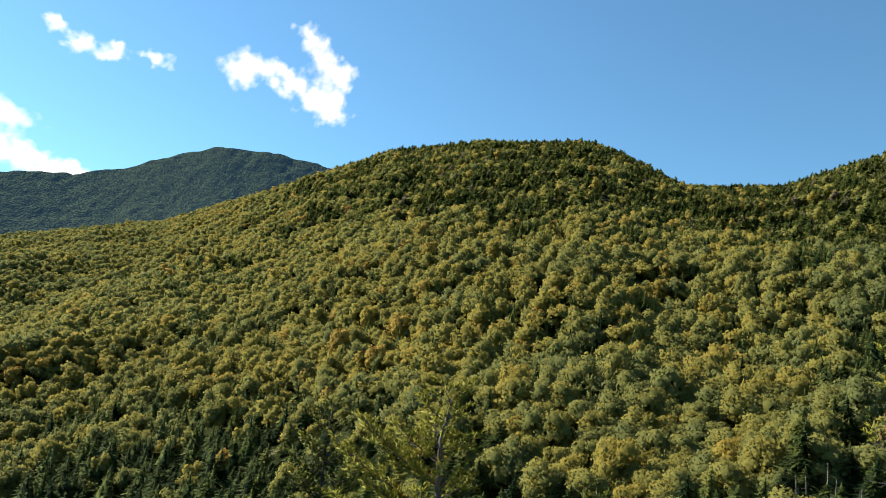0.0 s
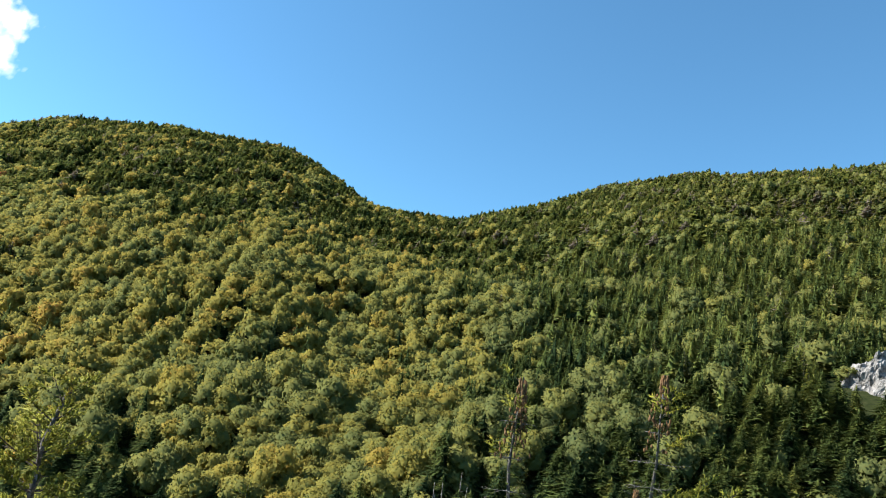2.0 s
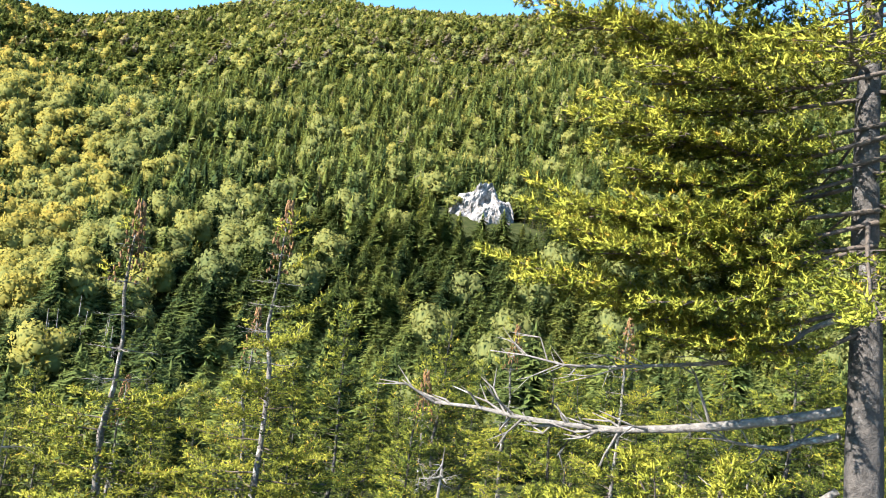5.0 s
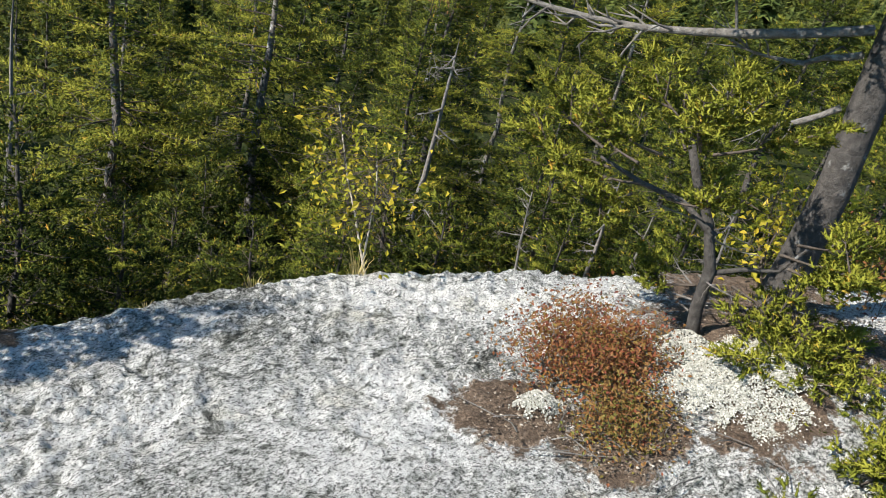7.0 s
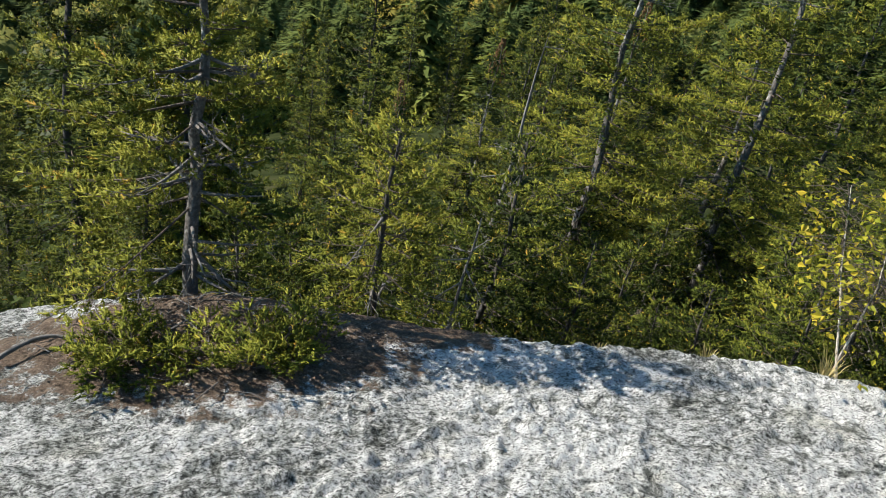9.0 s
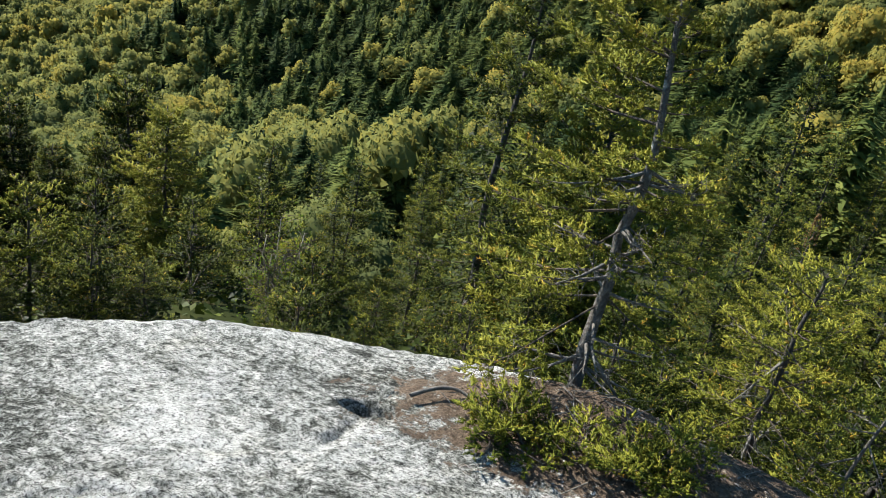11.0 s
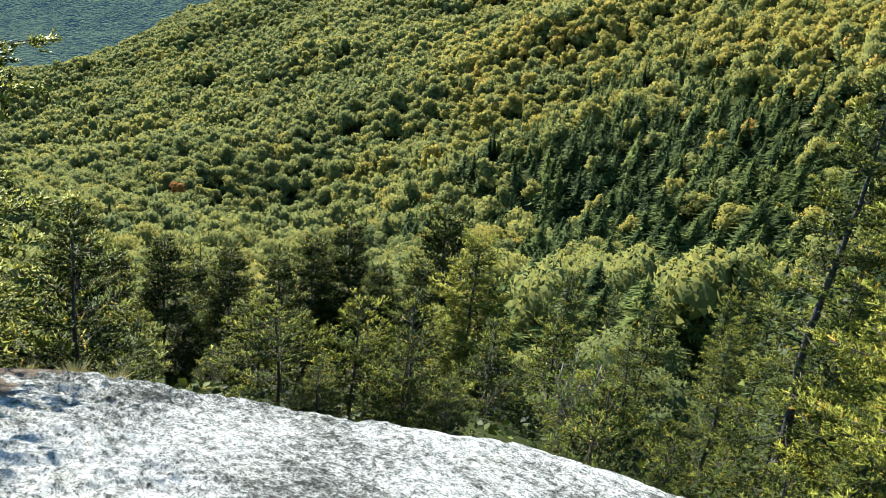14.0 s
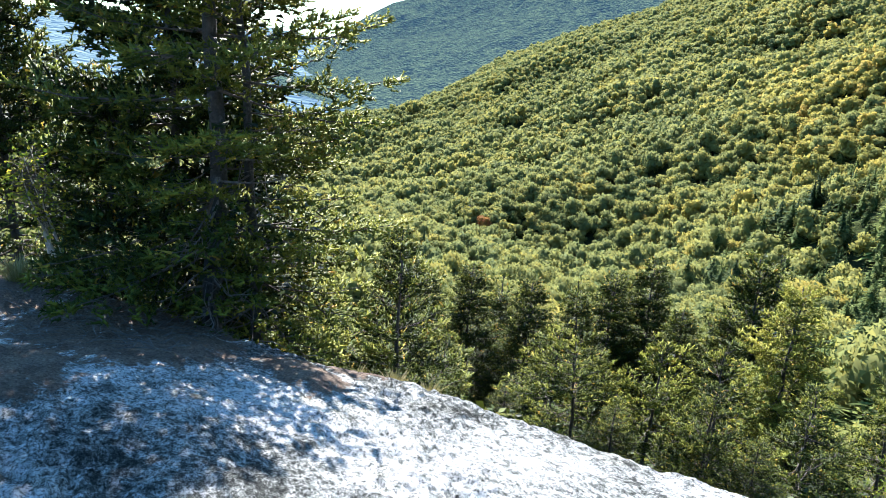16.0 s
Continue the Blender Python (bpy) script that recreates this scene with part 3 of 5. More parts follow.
def needles(pos, dirs, length, tint, per, nlen, nwid, g):
    """Needled shoots: brushes of forward-swept teeth all round each shoot's axis, paler at their tips."""
    pos, dirs, length, tint = map(np.asarray, (pos, dirs, length, tint))
    k = len(pos)
    x = unit(dirs)
    ref = np.where(np.abs(x[:, 2:3]) > 0.9, [[1.0, 0, 0]], [[0, 0, 1.0]])
    y = unit(np.cross(x, ref))
    z = np.cross(x, y)
    u = (np.arange(per) + 0.5)[None] / per + g.uniform(-0.5, 0.5, (k, per)) / per
    ph = np.arange(per)[None] * 2.4 + g.uniform(0, 6.28, (k, 1)) + g.uniform(-0.5, 0.5, (k, per))
    cp, sp = np.cos(ph)[..., None], np.sin(ph)[..., None]
    out = y[:, None] * cp + z[:, None] * sp
    tan = z[:, None] * cp - y[:, None] * sp
    base = pos[:, None] + x[:, None] * (u * length[:, None])[..., None]
    nl = nlen * g.uniform(0.7, 1.25, (k, per))[..., None] * (1 - 0.4 * u[..., None] ** 2)
    tip = base + (out * 0.8 + x[:, None] * 0.75) * nl
    w = (x[:, None] * 0.85 + tan * g.uniform(-0.5, 0.5, (k, per))[..., None]) * nwid * 0.5
    v = np.stack([base + w, base - w, tip], 2).reshape(-1, 3)
    # tooth feet darker, tips paler: light and shade of tufts put into tint
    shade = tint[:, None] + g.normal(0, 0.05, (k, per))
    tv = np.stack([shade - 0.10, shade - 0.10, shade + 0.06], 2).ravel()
    # the close-set inner needles of each shoot, as a narrow three-sided spike
    rc = nlen * (0.36 if per > 8 else 0.48)
    ring = [pos + x * length[:, None] * 0.1 + (y * math.cos(q) + z * math.sin(q)) * rc for q in (0.3, 2.4, 4.5)]
    cv = np.stack([*ring, pos + x * (length * 0.96)[:, None]], 1).reshape(-1, 3)
    k4 = np.arange(k) * 4
    cf = np.concatenate([np.stack([k4, k4 + 1, k4 + 3], 1), np.stack([k4 + 1, k4 + 2, k4 + 3], 1), np.stack([k4 + 2, k4, k4 + 3], 1)])
    v, f, t = merge([(v, np.arange(len(v)).reshape(-1, 3), tv), (cv, cf, np.repeat(tint - 0.05, 4))])
    lift = np.array([0, 0, 0.30])
    nt = np.repeat(unit(out + x[:, None] * 0.45 + lift).reshape(-1, 3), 3, axis=0)
    nc = np.stack([*[unit(y * math.cos(q) + z * math.sin(q) + lift) for q in (0.3, 2.4, 4.5)], unit(x + lift)], 1).reshape(-1, 3)
    nr = np.concatenate([nt, nc])
    return v, face_out(v, f, nr), t, nr


def bough_curve(p0, az, e0, length, sag, g, n=7):
    s = np.linspace(0, 1, n)
    wob = np.cumsum(g.normal(0, 0.05, n)) * length * 0.3
    h = length * s
    x = h * math.sin(az) + wob * math.cos(az)
    y = h * math.cos(az) - wob * math.sin(az)
    z = length * (math.tan(e0) * s - sag * np.sin(s * 2.2) + 0.6 * sag * s * s) + np.cumsum(g.normal(0, 0.02, n)) * length * 0.3
    return np.asarray(p0) + np.stack([x, y, z], 1)


class Tree:
    """Gathers the trunk, boughs, bare twigs and shoots of one tree."""

    def __init__(self, seed):
        self.g = np.random.default_rng(seed)
        self.trunk, self.wood, self.dead, self.shoots, self.inner, self.cones = [], [], [], [], None, []

    def stem(self, pts, r0, r1, sides=9, rough=0.05):
        pts = np.asarray(pts, float)
        k = np.linspace(0, 1, len(pts))
        v, f = tube(pts, r0 + (r1 - r0) * k ** 0.85, sides)
        v = v + self.g.normal(0, 1, v.shape) * r0 * rough
        self.trunk.append((v, f, 0.0))

    def bare(self, pts, r, twigs, tl):
        """A dead bough with broken side twigs."""
        g = self.g
        pts = np.asarray(pts, float)
        v, f = tube(pts, np.linspace(r, r * 0.25, len(pts)) * g.uniform(0.85, 1.15, len(pts)), 5)
        out = [(v, f, 0.0)]
        for _ in range(twigs):
            s = g.uniform(0.25, 1) * (len(pts) - 1)
            i = min(int(s), len(pts) - 2)
            p = pts[i] + (pts[i + 1] - pts[i]) * (s - i)
            d = unit(unit(pts[i + 1] - pts[i]) * 0.7 + g.normal(size=3) * 0.55)
            ln = tl * g.uniform(0.3, 1.1)
            bend = g.normal(size=3) * 0.15 * ln
            v, f = tube([p, p + d * ln * 0.5 + bend, p + d * ln], [r * 0.35, r * 0.22, r * 0.08], 3)
            out.append((v, f, 0.0))
            if ln > tl * 0.5:
                d2 = unit(d + g.normal(size=3) * 0.6)
                v, f = tube([p + d * ln * 0.5 + bend, p + d * ln * 0.5 + bend + d2 * ln * 0.5], [r * 0.2, r * 0.06], 3)
                out.append((v, f, 0.0))
        return merge(out)

    def bough(self, pts, r, side, step, shoot, tone, full=1.0, start=0.2, pile=0.0):
        """A live bough: side twigs in a flat spray, set with shoots."""
        g = self.g
        v, f = tube(pts if r > 0.03 else pts[::2], np.linspace(r, r * 0.2, len(pts) if r > 0.03 else len(pts[::2])), 4)
        self.wood.append((v, f, 0.0))
        seg = np.linalg.norm(np.diff(pts, axis=0), axis=1)
        total = seg.sum()
        cum = np.concatenate([[0], np.cumsum(seg)]) / total
        where = lambda s: np.array([np.interp(s, cum, pts[:, c]) for c in range(3)])
        n = max(2, int(total * (1 - start) / step))
        for q in range(n):
            s = start + (1 - start) * (q + g.uniform(0.2, 0.8)) / n
            p, d = where(s), unit(where(min(s + 0.06, 1)) - where(s - 0.06))
            for sgn in (1, -1):
                if g.random() > full:
                    continue
                lat = unit(np.cross(d, [0, 0, 1.0])) * sgn
                ln = min(side * total * (1.02 - s) + shoot * 0.9, 0.42) * g.uniform(0.6, 1.2)
                td = unit(d * g.uniform(0.5, 1.0) + lat * 0.9 + [0, 0, g.uniform(-0.35, 0.25)])
                end = p + td * ln + [0, 0, g.uniform(-0.1, 0.12) * ln]
                wd = np.cross(td, unit(g.normal(size=3))) * (r * 0.3 + 0.0012)
                self.wood.append((np.array([p - wd, p + wd, end, p + np.cross(td, wd)]), np.array([[0, 1, 2], [1, 3, 2], [3, 0, 2]]), 0.0))
                # tufts of shoots that stand up and out from the twig
                m = max(1, int(ln / (shoot * 0.95)))
                k = m * (4 if g.random() < pile else 3)
                c = p + (end - p) * ((np.arange(k) % m + g.uniform(0.3, 1.0, k)) / m)[:, None] + g.normal(size=(k, 3)) * shoot * 0.12
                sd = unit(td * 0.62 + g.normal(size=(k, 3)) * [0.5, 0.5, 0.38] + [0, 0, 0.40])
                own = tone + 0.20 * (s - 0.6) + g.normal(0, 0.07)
                # shoots that point up are tinted paler: light from above put into colour
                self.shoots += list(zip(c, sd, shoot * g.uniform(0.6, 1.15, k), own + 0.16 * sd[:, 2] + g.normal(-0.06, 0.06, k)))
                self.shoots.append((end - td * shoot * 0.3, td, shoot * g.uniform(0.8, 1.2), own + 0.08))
        d = unit(pts[-1] - pts[-2])
        self.shoots.append((pts[-1] - d * shoot * 0.4, d, shoot * 1.2, tone + 0.2))

    def plant(self, name, at, label, per, nlen, nwid, bark=None, dead_mat=None, group="", crown_label="", category="tree", h=0.0, dip=False):
        ob = new(name)
        tagged(ob, label, category, group)
        foot, top = level(*at), level(at[0], at[1], at[2] + h)
        ob.matrix_world = LEVEL @ Matrix.Translation(at) if dip else Matrix.Translation((top[0], top[1], foot[2]))
        if self.trunk:
            v, f, t = merge(self.trunk)
            part("trunk", arrays_mesh("trunk", v, f, smooth=True), bark or BARK, ob)
        if self.wood:
            v, f, t = merge(self.wood)
            tagged(part("branchwood", arrays_mesh("branchwood", v, f, smooth=True), TWIG, ob, "thin brown live branches"), kind="stuff")
        if self.cones:
            v, f, t = merge(self.cones)
            tagged(part("fruiting_top", arrays_mesh("fruiting_top", v, f, smooth=True), CONES, ob, "bunches of rust-brown cones"), kind="stuff")
        for v, f, t in self.dead:
            part("dead_branch", arrays_mesh("dead_branch", v, f, smooth=True), dead_mat or GREY_WOOD, ob, "bare grey dead branch")
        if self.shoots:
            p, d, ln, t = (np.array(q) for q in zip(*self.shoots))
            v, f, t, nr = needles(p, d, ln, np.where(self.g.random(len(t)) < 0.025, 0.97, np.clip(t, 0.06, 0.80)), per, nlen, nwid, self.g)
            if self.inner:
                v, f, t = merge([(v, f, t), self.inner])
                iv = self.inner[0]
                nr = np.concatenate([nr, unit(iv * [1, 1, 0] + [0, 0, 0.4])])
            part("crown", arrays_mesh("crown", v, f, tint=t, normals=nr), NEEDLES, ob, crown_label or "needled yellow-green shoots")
        return ob


def spruce(seed, h, r, clear, dz, per_whorl, side, step, shoot, trunk_r, tone=0.45, dead=10, dead_len=0.5, full=0.85, lean=(0, 0), thin_top=0.0, bare_low=0.3, inner=0, wob=0.006, bias=(0, 0), cones=False):
    t = Tree(seed)
    g = t.g
    n = 12
    k = np.linspace(0, 1, n)
    axis = np.stack([lean[0] * k * h + np.cumsum(g.normal(0, wob, n)) * h, lean[1] * k * h + np.cumsum(g.normal(0, wob, n)) * h, k * h], 1)
    axis[0] = (0, 0, -0.15)
    on = lambda z: np.array([np.interp(z, axis[:, 2], axis[:, 0]), np.interp(z, axis[:, 2], axis[:, 1]), z])
    t.stem(axis, trunk_r, 0.006, 10)
    z = clear * h
    while z < h * 0.985:
        q = (z / h - clear) / (1 - clear)
        prof = (1 - q) ** 0.75 * (0.75 + 0.25 * min(1, q * 5)) + 0.05
        count = max(2, int(round(per_whorl * g.uniform(0.7, 1.25))))
        for a in g.uniform(0, 6.28) + np.arange(count) * 6.283 / count + g.uniform(-0.5, 0.5, count):
            ln = r * prof * g.uniform(0.6, 1.15) * (1 + bias[0] * math.sin(a) + bias[1] * math.cos(a))
            if q > 0.6 and g.random() < thin_top:
                t.dead.append(t.bare(bough_curve(on(z), a, 0.0, ln * 0.5, 0.05, g, 4), 0.008, 5, ln * 0.25))
                continue
            e0 = math.radians(-12 + 52 * q + g.uniform(-8, 8))
            pts = bough_curve(on(z + g.uniform(-0.5, 0.5) * dz), a, e0, ln, 0.10, g)
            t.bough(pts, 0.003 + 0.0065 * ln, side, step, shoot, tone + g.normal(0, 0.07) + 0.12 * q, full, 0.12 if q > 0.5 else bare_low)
        z += dz * g.uniform(0.8, 1.2)
    # dark shards about the trunk: old needles, crown shade put into their tint
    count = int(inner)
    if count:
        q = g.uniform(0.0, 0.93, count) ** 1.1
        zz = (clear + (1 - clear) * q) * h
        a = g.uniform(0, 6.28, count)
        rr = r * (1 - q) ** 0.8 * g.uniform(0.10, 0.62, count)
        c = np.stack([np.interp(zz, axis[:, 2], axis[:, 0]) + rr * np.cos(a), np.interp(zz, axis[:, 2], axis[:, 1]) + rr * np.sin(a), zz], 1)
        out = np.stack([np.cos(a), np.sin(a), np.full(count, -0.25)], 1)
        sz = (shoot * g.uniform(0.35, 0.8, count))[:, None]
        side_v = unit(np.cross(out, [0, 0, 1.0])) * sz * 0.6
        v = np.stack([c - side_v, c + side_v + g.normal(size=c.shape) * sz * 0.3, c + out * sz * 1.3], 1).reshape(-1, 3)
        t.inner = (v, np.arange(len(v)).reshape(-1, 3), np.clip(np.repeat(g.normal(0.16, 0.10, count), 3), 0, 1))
    if cones:
        # brown cones hang in bunches about the top
        for q in range(110):
            zz = h * (1 - 0.16 * g.random() ** 1.4)
            a, rr = g.uniform(0, 6.28), 0.04 + 1.5 * (h - zz) / h * g.uniform(0.3, 1.0)
            c = on(zz) + [rr * math.cos(a), rr * math.sin(a), 0]
            v, f = tube([c, c + [0, 0, -0.02], c + [0.005, 0, -0.055], c + [0.005, 0, -0.075]], [0.006, 0.017, 0.015, 0.003], 5)
            t.cones.append((v, f, 0.0))
    d = np.array([0, 0, 1.0])
    for m in range(3):
        t.shoots.append((on(h * (0.95 + 0.02 * m)), unit(d + g.normal(size=3) * 0.2), shoot * 1.3, tone + 0.3))
    for _ in range(dead):
        zz = g.uniform(0.05, max(0.12, min(1, clear * 1.7 + 0.15))) * h
        t.dead.append(t.bare(bough_curve(on(zz), g.uniform(0, 6.28), math.radians(g.uniform(-20, 12)), dead_len * g.uniform(0.4, 1.2), 0.05, g, 5), 0.010, 9, dead_len * 0.35))
    return t


# ---------------------------------------------------------------- woods on the slopes
def shard_quads(c, nrm, size, spin):
    """Small four-cornered clumps of leaves, centred at c, facing nrm."""
    nrm = unit(nrm)
    ref = np.where(np.abs(nrm[:, 2:3]) > 0.9, [[1.0, 0, 0]], [[0, 0, 1.0]])
    a = unit(np.cross(nrm, ref))
    b = np.cross(nrm, a)
    ca, sa = np.cos(spin)[:, None], np.sin(spin)[:, None]
    a, b = a * ca + b * sa, b * ca - a * sa
    s = size[:, None]
    v = np.stack([c - a * s, c - b * s * 0.7, c + a * s * 1.1, c + b * s * 0.8 + nrm * s * 0.25], 1).reshape(-1, 3)
    k = np.arange(len(c)) * 4
    return v, np.concatenate([np.stack([k, k + 1, k + 2], 1), np.stack([k, k + 2, k + 3], 1)])


OCTA = np.array([[1, 0, 0], [0, 1, 0], [-1, 0, 0], [0, -1, 0], [0, 0, 1], [0, 0, -1]], float)
OCTA_F = np.array([[0, 1, 4], [1, 2, 4], [2, 3, 4], [3, 0, 4], [1, 0, 5], [2, 1, 5], [3, 2, 5], [0, 3, 5]])


def ico():
    """The twelve corners and twenty faces of an icosahedron."""
    bm = bmesh.new()
    bmesh.ops.create_icosphere(bm, subdivisions=1, radius=1.0)
    v, f = np.array([q.co[:] for q in bm.verts]), np.array([[q.index for q in t.verts] for t in bm.faces])
    bm.free()
    return v, f


ICO_V, ICO_F = ico()


def hardwood(lobes, count, leaf, g):
    """A broad domed crown, one unit wide and high: an inner mass, tinted darker as its shade, under many small sprays
    of leaves. Vertices, triangles, tint, normals.
    """
    th = np.arange(lobes) * 2.4 + g.uniform(-0.4, 0.4, lobes)
    h = np.linspace(0.36, 0.74, lobes) + g.uniform(-0.05, 0.05, lobes) if lobes > 1 else np.array([0.5])
    rad = (0.27 if lobes > 1 else 0.0) * np.sqrt(np.clip(1 - ((h - 0.36) / 0.52) ** 2, 0.02, 1)) * g.uniform(0.8, 1.15, lobes)
    cen = np.stack([rad * np.cos(th), rad * np.sin(th), h], 1)
    size = g.uniform(0.8, 1.2, lobes) * (0.46 if lobes < 2 else 0.30 if lobes < 5 else 0.225)
    parts, nrms = [], []
    for c, q in zip(cen, size):
        d = ICO_V @ np.array(Euler(g.uniform(0, 6.28, 3)).to_matrix()).T
        up = d[ICO_F].mean(1)[:, 2] > -0.35
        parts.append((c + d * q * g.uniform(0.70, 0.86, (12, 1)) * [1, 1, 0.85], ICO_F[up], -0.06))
        nrms.append(unit(0.8 * d + 0.6 * unit(c + d * q - [0, 0, 0.25])))
    pick = g.choice(lobes, count, p=size ** 2 / (size ** 2).sum())
    d = unit(g.normal(size=(count, 3)) + [0, 0, 0.45])
    c = cen[pick] + d * (size[pick] * g.uniform(0.82, 1.08, count))[:, None] * [1, 1, 0.88]
    mass = unit(c - [0, 0, 0.25])
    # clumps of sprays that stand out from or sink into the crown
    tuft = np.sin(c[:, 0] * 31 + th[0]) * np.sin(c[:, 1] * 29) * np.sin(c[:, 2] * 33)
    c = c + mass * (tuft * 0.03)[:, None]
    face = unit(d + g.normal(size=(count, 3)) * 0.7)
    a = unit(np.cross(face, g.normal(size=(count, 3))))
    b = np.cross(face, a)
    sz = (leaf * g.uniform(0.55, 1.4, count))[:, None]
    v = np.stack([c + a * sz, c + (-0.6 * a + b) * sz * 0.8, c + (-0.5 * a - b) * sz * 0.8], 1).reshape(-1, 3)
    # sunken clumps tinted darker, proud ones paler: hollow shade put into colour
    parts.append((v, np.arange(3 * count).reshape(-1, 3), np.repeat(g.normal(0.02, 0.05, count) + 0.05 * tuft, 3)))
    nrms.append(np.repeat(unit(0.8 * d + 0.7 * mass + g.normal(size=(count, 3)) * 0.35), 3, axis=0))
    v, f, t = merge(parts)
    nr = np.concatenate(nrms)
    return v, face_out(v, f, nr), t, nr


def softwood(whorls, per, fingers, g):
    """A pointed crown of drooping boughs, one unit high, 0.4 wide; each bough a row of narrow sprays."""
    out_v, out_n, out_t = [], [], []
    for k in range(whorls):
        t = (k + g.uniform(0, 0.6)) / whorls
        z, rad = 0.05 + 0.90 * t, 0.20 * (1 - t) ** 0.8 + 0.015
        for a in g.uniform(0, 6.28) + np.arange(per) * 2 * np.pi / per + g.uniform(-0.6, 0.6, per):
            t = min(0.97, max(0.0, (k + g.uniform(-0.4, 1.0)) / whorls))
            z, rad = 0.05 + 0.90 * t, 0.20 * (1 - t) ** 0.8 + 0.015
            rr = rad * g.uniform(0.55, 1.25)
            drop = g.uniform(0.05, 0.4)
            tone = g.normal(0, 0.09)
            o, s, up = np.array([math.cos(a), math.sin(a), 0]), np.array([-math.sin(a), math.cos(a), 0]), np.array([0, 0, 1.0])
            for q in range(fingers):
                u = (q + 0.3) / fingers if fingers > 1 else 0.3
                side = (1 if q % 2 else -1) if q < fingers - 1 else 0
                p0 = o * rr * u * 0.75 + up * (z + rr * (0.35 * (1 - u) - drop * u * u))
                out = unit(o * 0.9 + s * side * 0.9 - up * (0.15 + drop) + g.normal(size=3) * (0.5 if fingers > 2 else 0.28))
                ln = rr * (0.75 - 0.3 * u) if fingers > 1 else rr
                w = ln * (0.22 if fingers > 4 else 0.30 if fingers > 2 else 0.75 if fingers > 1 else 0.8) * np.cross(out, up + o * 0.3)
                lift = up * ln * (0.15 if fingers > 1 else 0.45)
                out_v += [p0 + w * 0.7 + lift, p0 - w * 0.7 + lift, p0 + out * ln]
                nn = unit(o * 0.45 + up * 0.9 + s * side * 0.3 + g.normal(size=3) * 0.4)
                out_n += [nn] * 3
                out_t += [tone] * 3
    n = len(out_v)
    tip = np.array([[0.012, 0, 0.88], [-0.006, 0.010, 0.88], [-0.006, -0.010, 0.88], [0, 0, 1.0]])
    # core toned far darker: the crown's inner shade put into its tint
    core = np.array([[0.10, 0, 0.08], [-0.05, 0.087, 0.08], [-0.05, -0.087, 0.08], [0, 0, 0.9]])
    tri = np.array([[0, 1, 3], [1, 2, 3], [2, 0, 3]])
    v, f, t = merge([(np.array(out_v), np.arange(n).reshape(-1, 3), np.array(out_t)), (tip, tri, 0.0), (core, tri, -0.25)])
    rnd = np.array([[1, 0, 0.3], [-0.5, 0.87, 0.3], [-0.5, -0.87, 0.3], [0, 0, 1.0]])
    nr = np.concatenate([np.array(out_n), rnd, rnd])
    return v, face_out(v, f, nr), t, nr


def scatter(templates, x, y, z, wide, high, tint, lean=0.05):
    """Set copies of template crowns down as one set of arrays."""
    vs, fs, ts, ns, n = [], [], [], [], 0
    which = rng.integers(0, len(templates), len(x))
    for k, (v, f, t, nr) in enumerate(templates):
        m = np.nonzero(which == k)[0]
        if not len(m):
            continue
        a = rng.uniform(0, 2 * np.pi, len(m))
        ca, sa = np.cos(a)[:, None], np.sin(a)[:, None]
        w, h = wide[m][:, None], high[m][:, None]
        lx, ly = rng.normal(0, lean, (2, len(m), 1))
        px = (v[:, 0] * ca - v[:, 1] * sa) * w + v[:, 2] * h * lx + x[m][:, None]
        py = (v[:, 0] * sa + v[:, 1] * ca) * w + v[:, 2] * h * ly + y[m][:, None]
        pz = v[:, 2] * h + z[m][:, None]
        vs.append(np.stack([px, py, pz], -1).reshape(-1, 3))
        ns.append(np.stack([nr[:, 0] * ca - nr[:, 1] * sa, nr[:, 0] * sa + nr[:, 1] * ca, np.broadcast_to(nr[:, 2], px.shape)], -1).reshape(-1, 3))
        fs.append((f[None] + (np.arange(len(m)) * len(v))[:, None, None]).reshape(-1, 3) + n)
        ts.append((t[None] + tint[m][:, None]).ravel())
        n += len(m) * len(v)
    return np.concatenate(vs), np.concatenate(fs), np.concatenate(ts), np.concatenate(ns)


def ground_spots(r0, r1, spacing, az0=-96, az1=93, loose=0.5):
    """Jittered spots between two distances."""
    xs, ys = [], []
    r = r0
    while r < r1:
        da = np.degrees(spacing / r)
        a = np.arange(az0, az1, da)
        a = np.radians(a + rng.uniform(-loose, loose, len(a)) * da)
        rr = r + rng.uniform(-loose, loose, len(a)) * spacing
        xs.append(rr * np.sin(a)), ys.append(rr * np.cos(a))
        r += spacing
    return np.concatenate(xs), np.concatenate(ys)


OUTCROP = (57.3, 196.0)


SLOPES = (0.05, 0.25, 0.42, 0.60, 0.80)


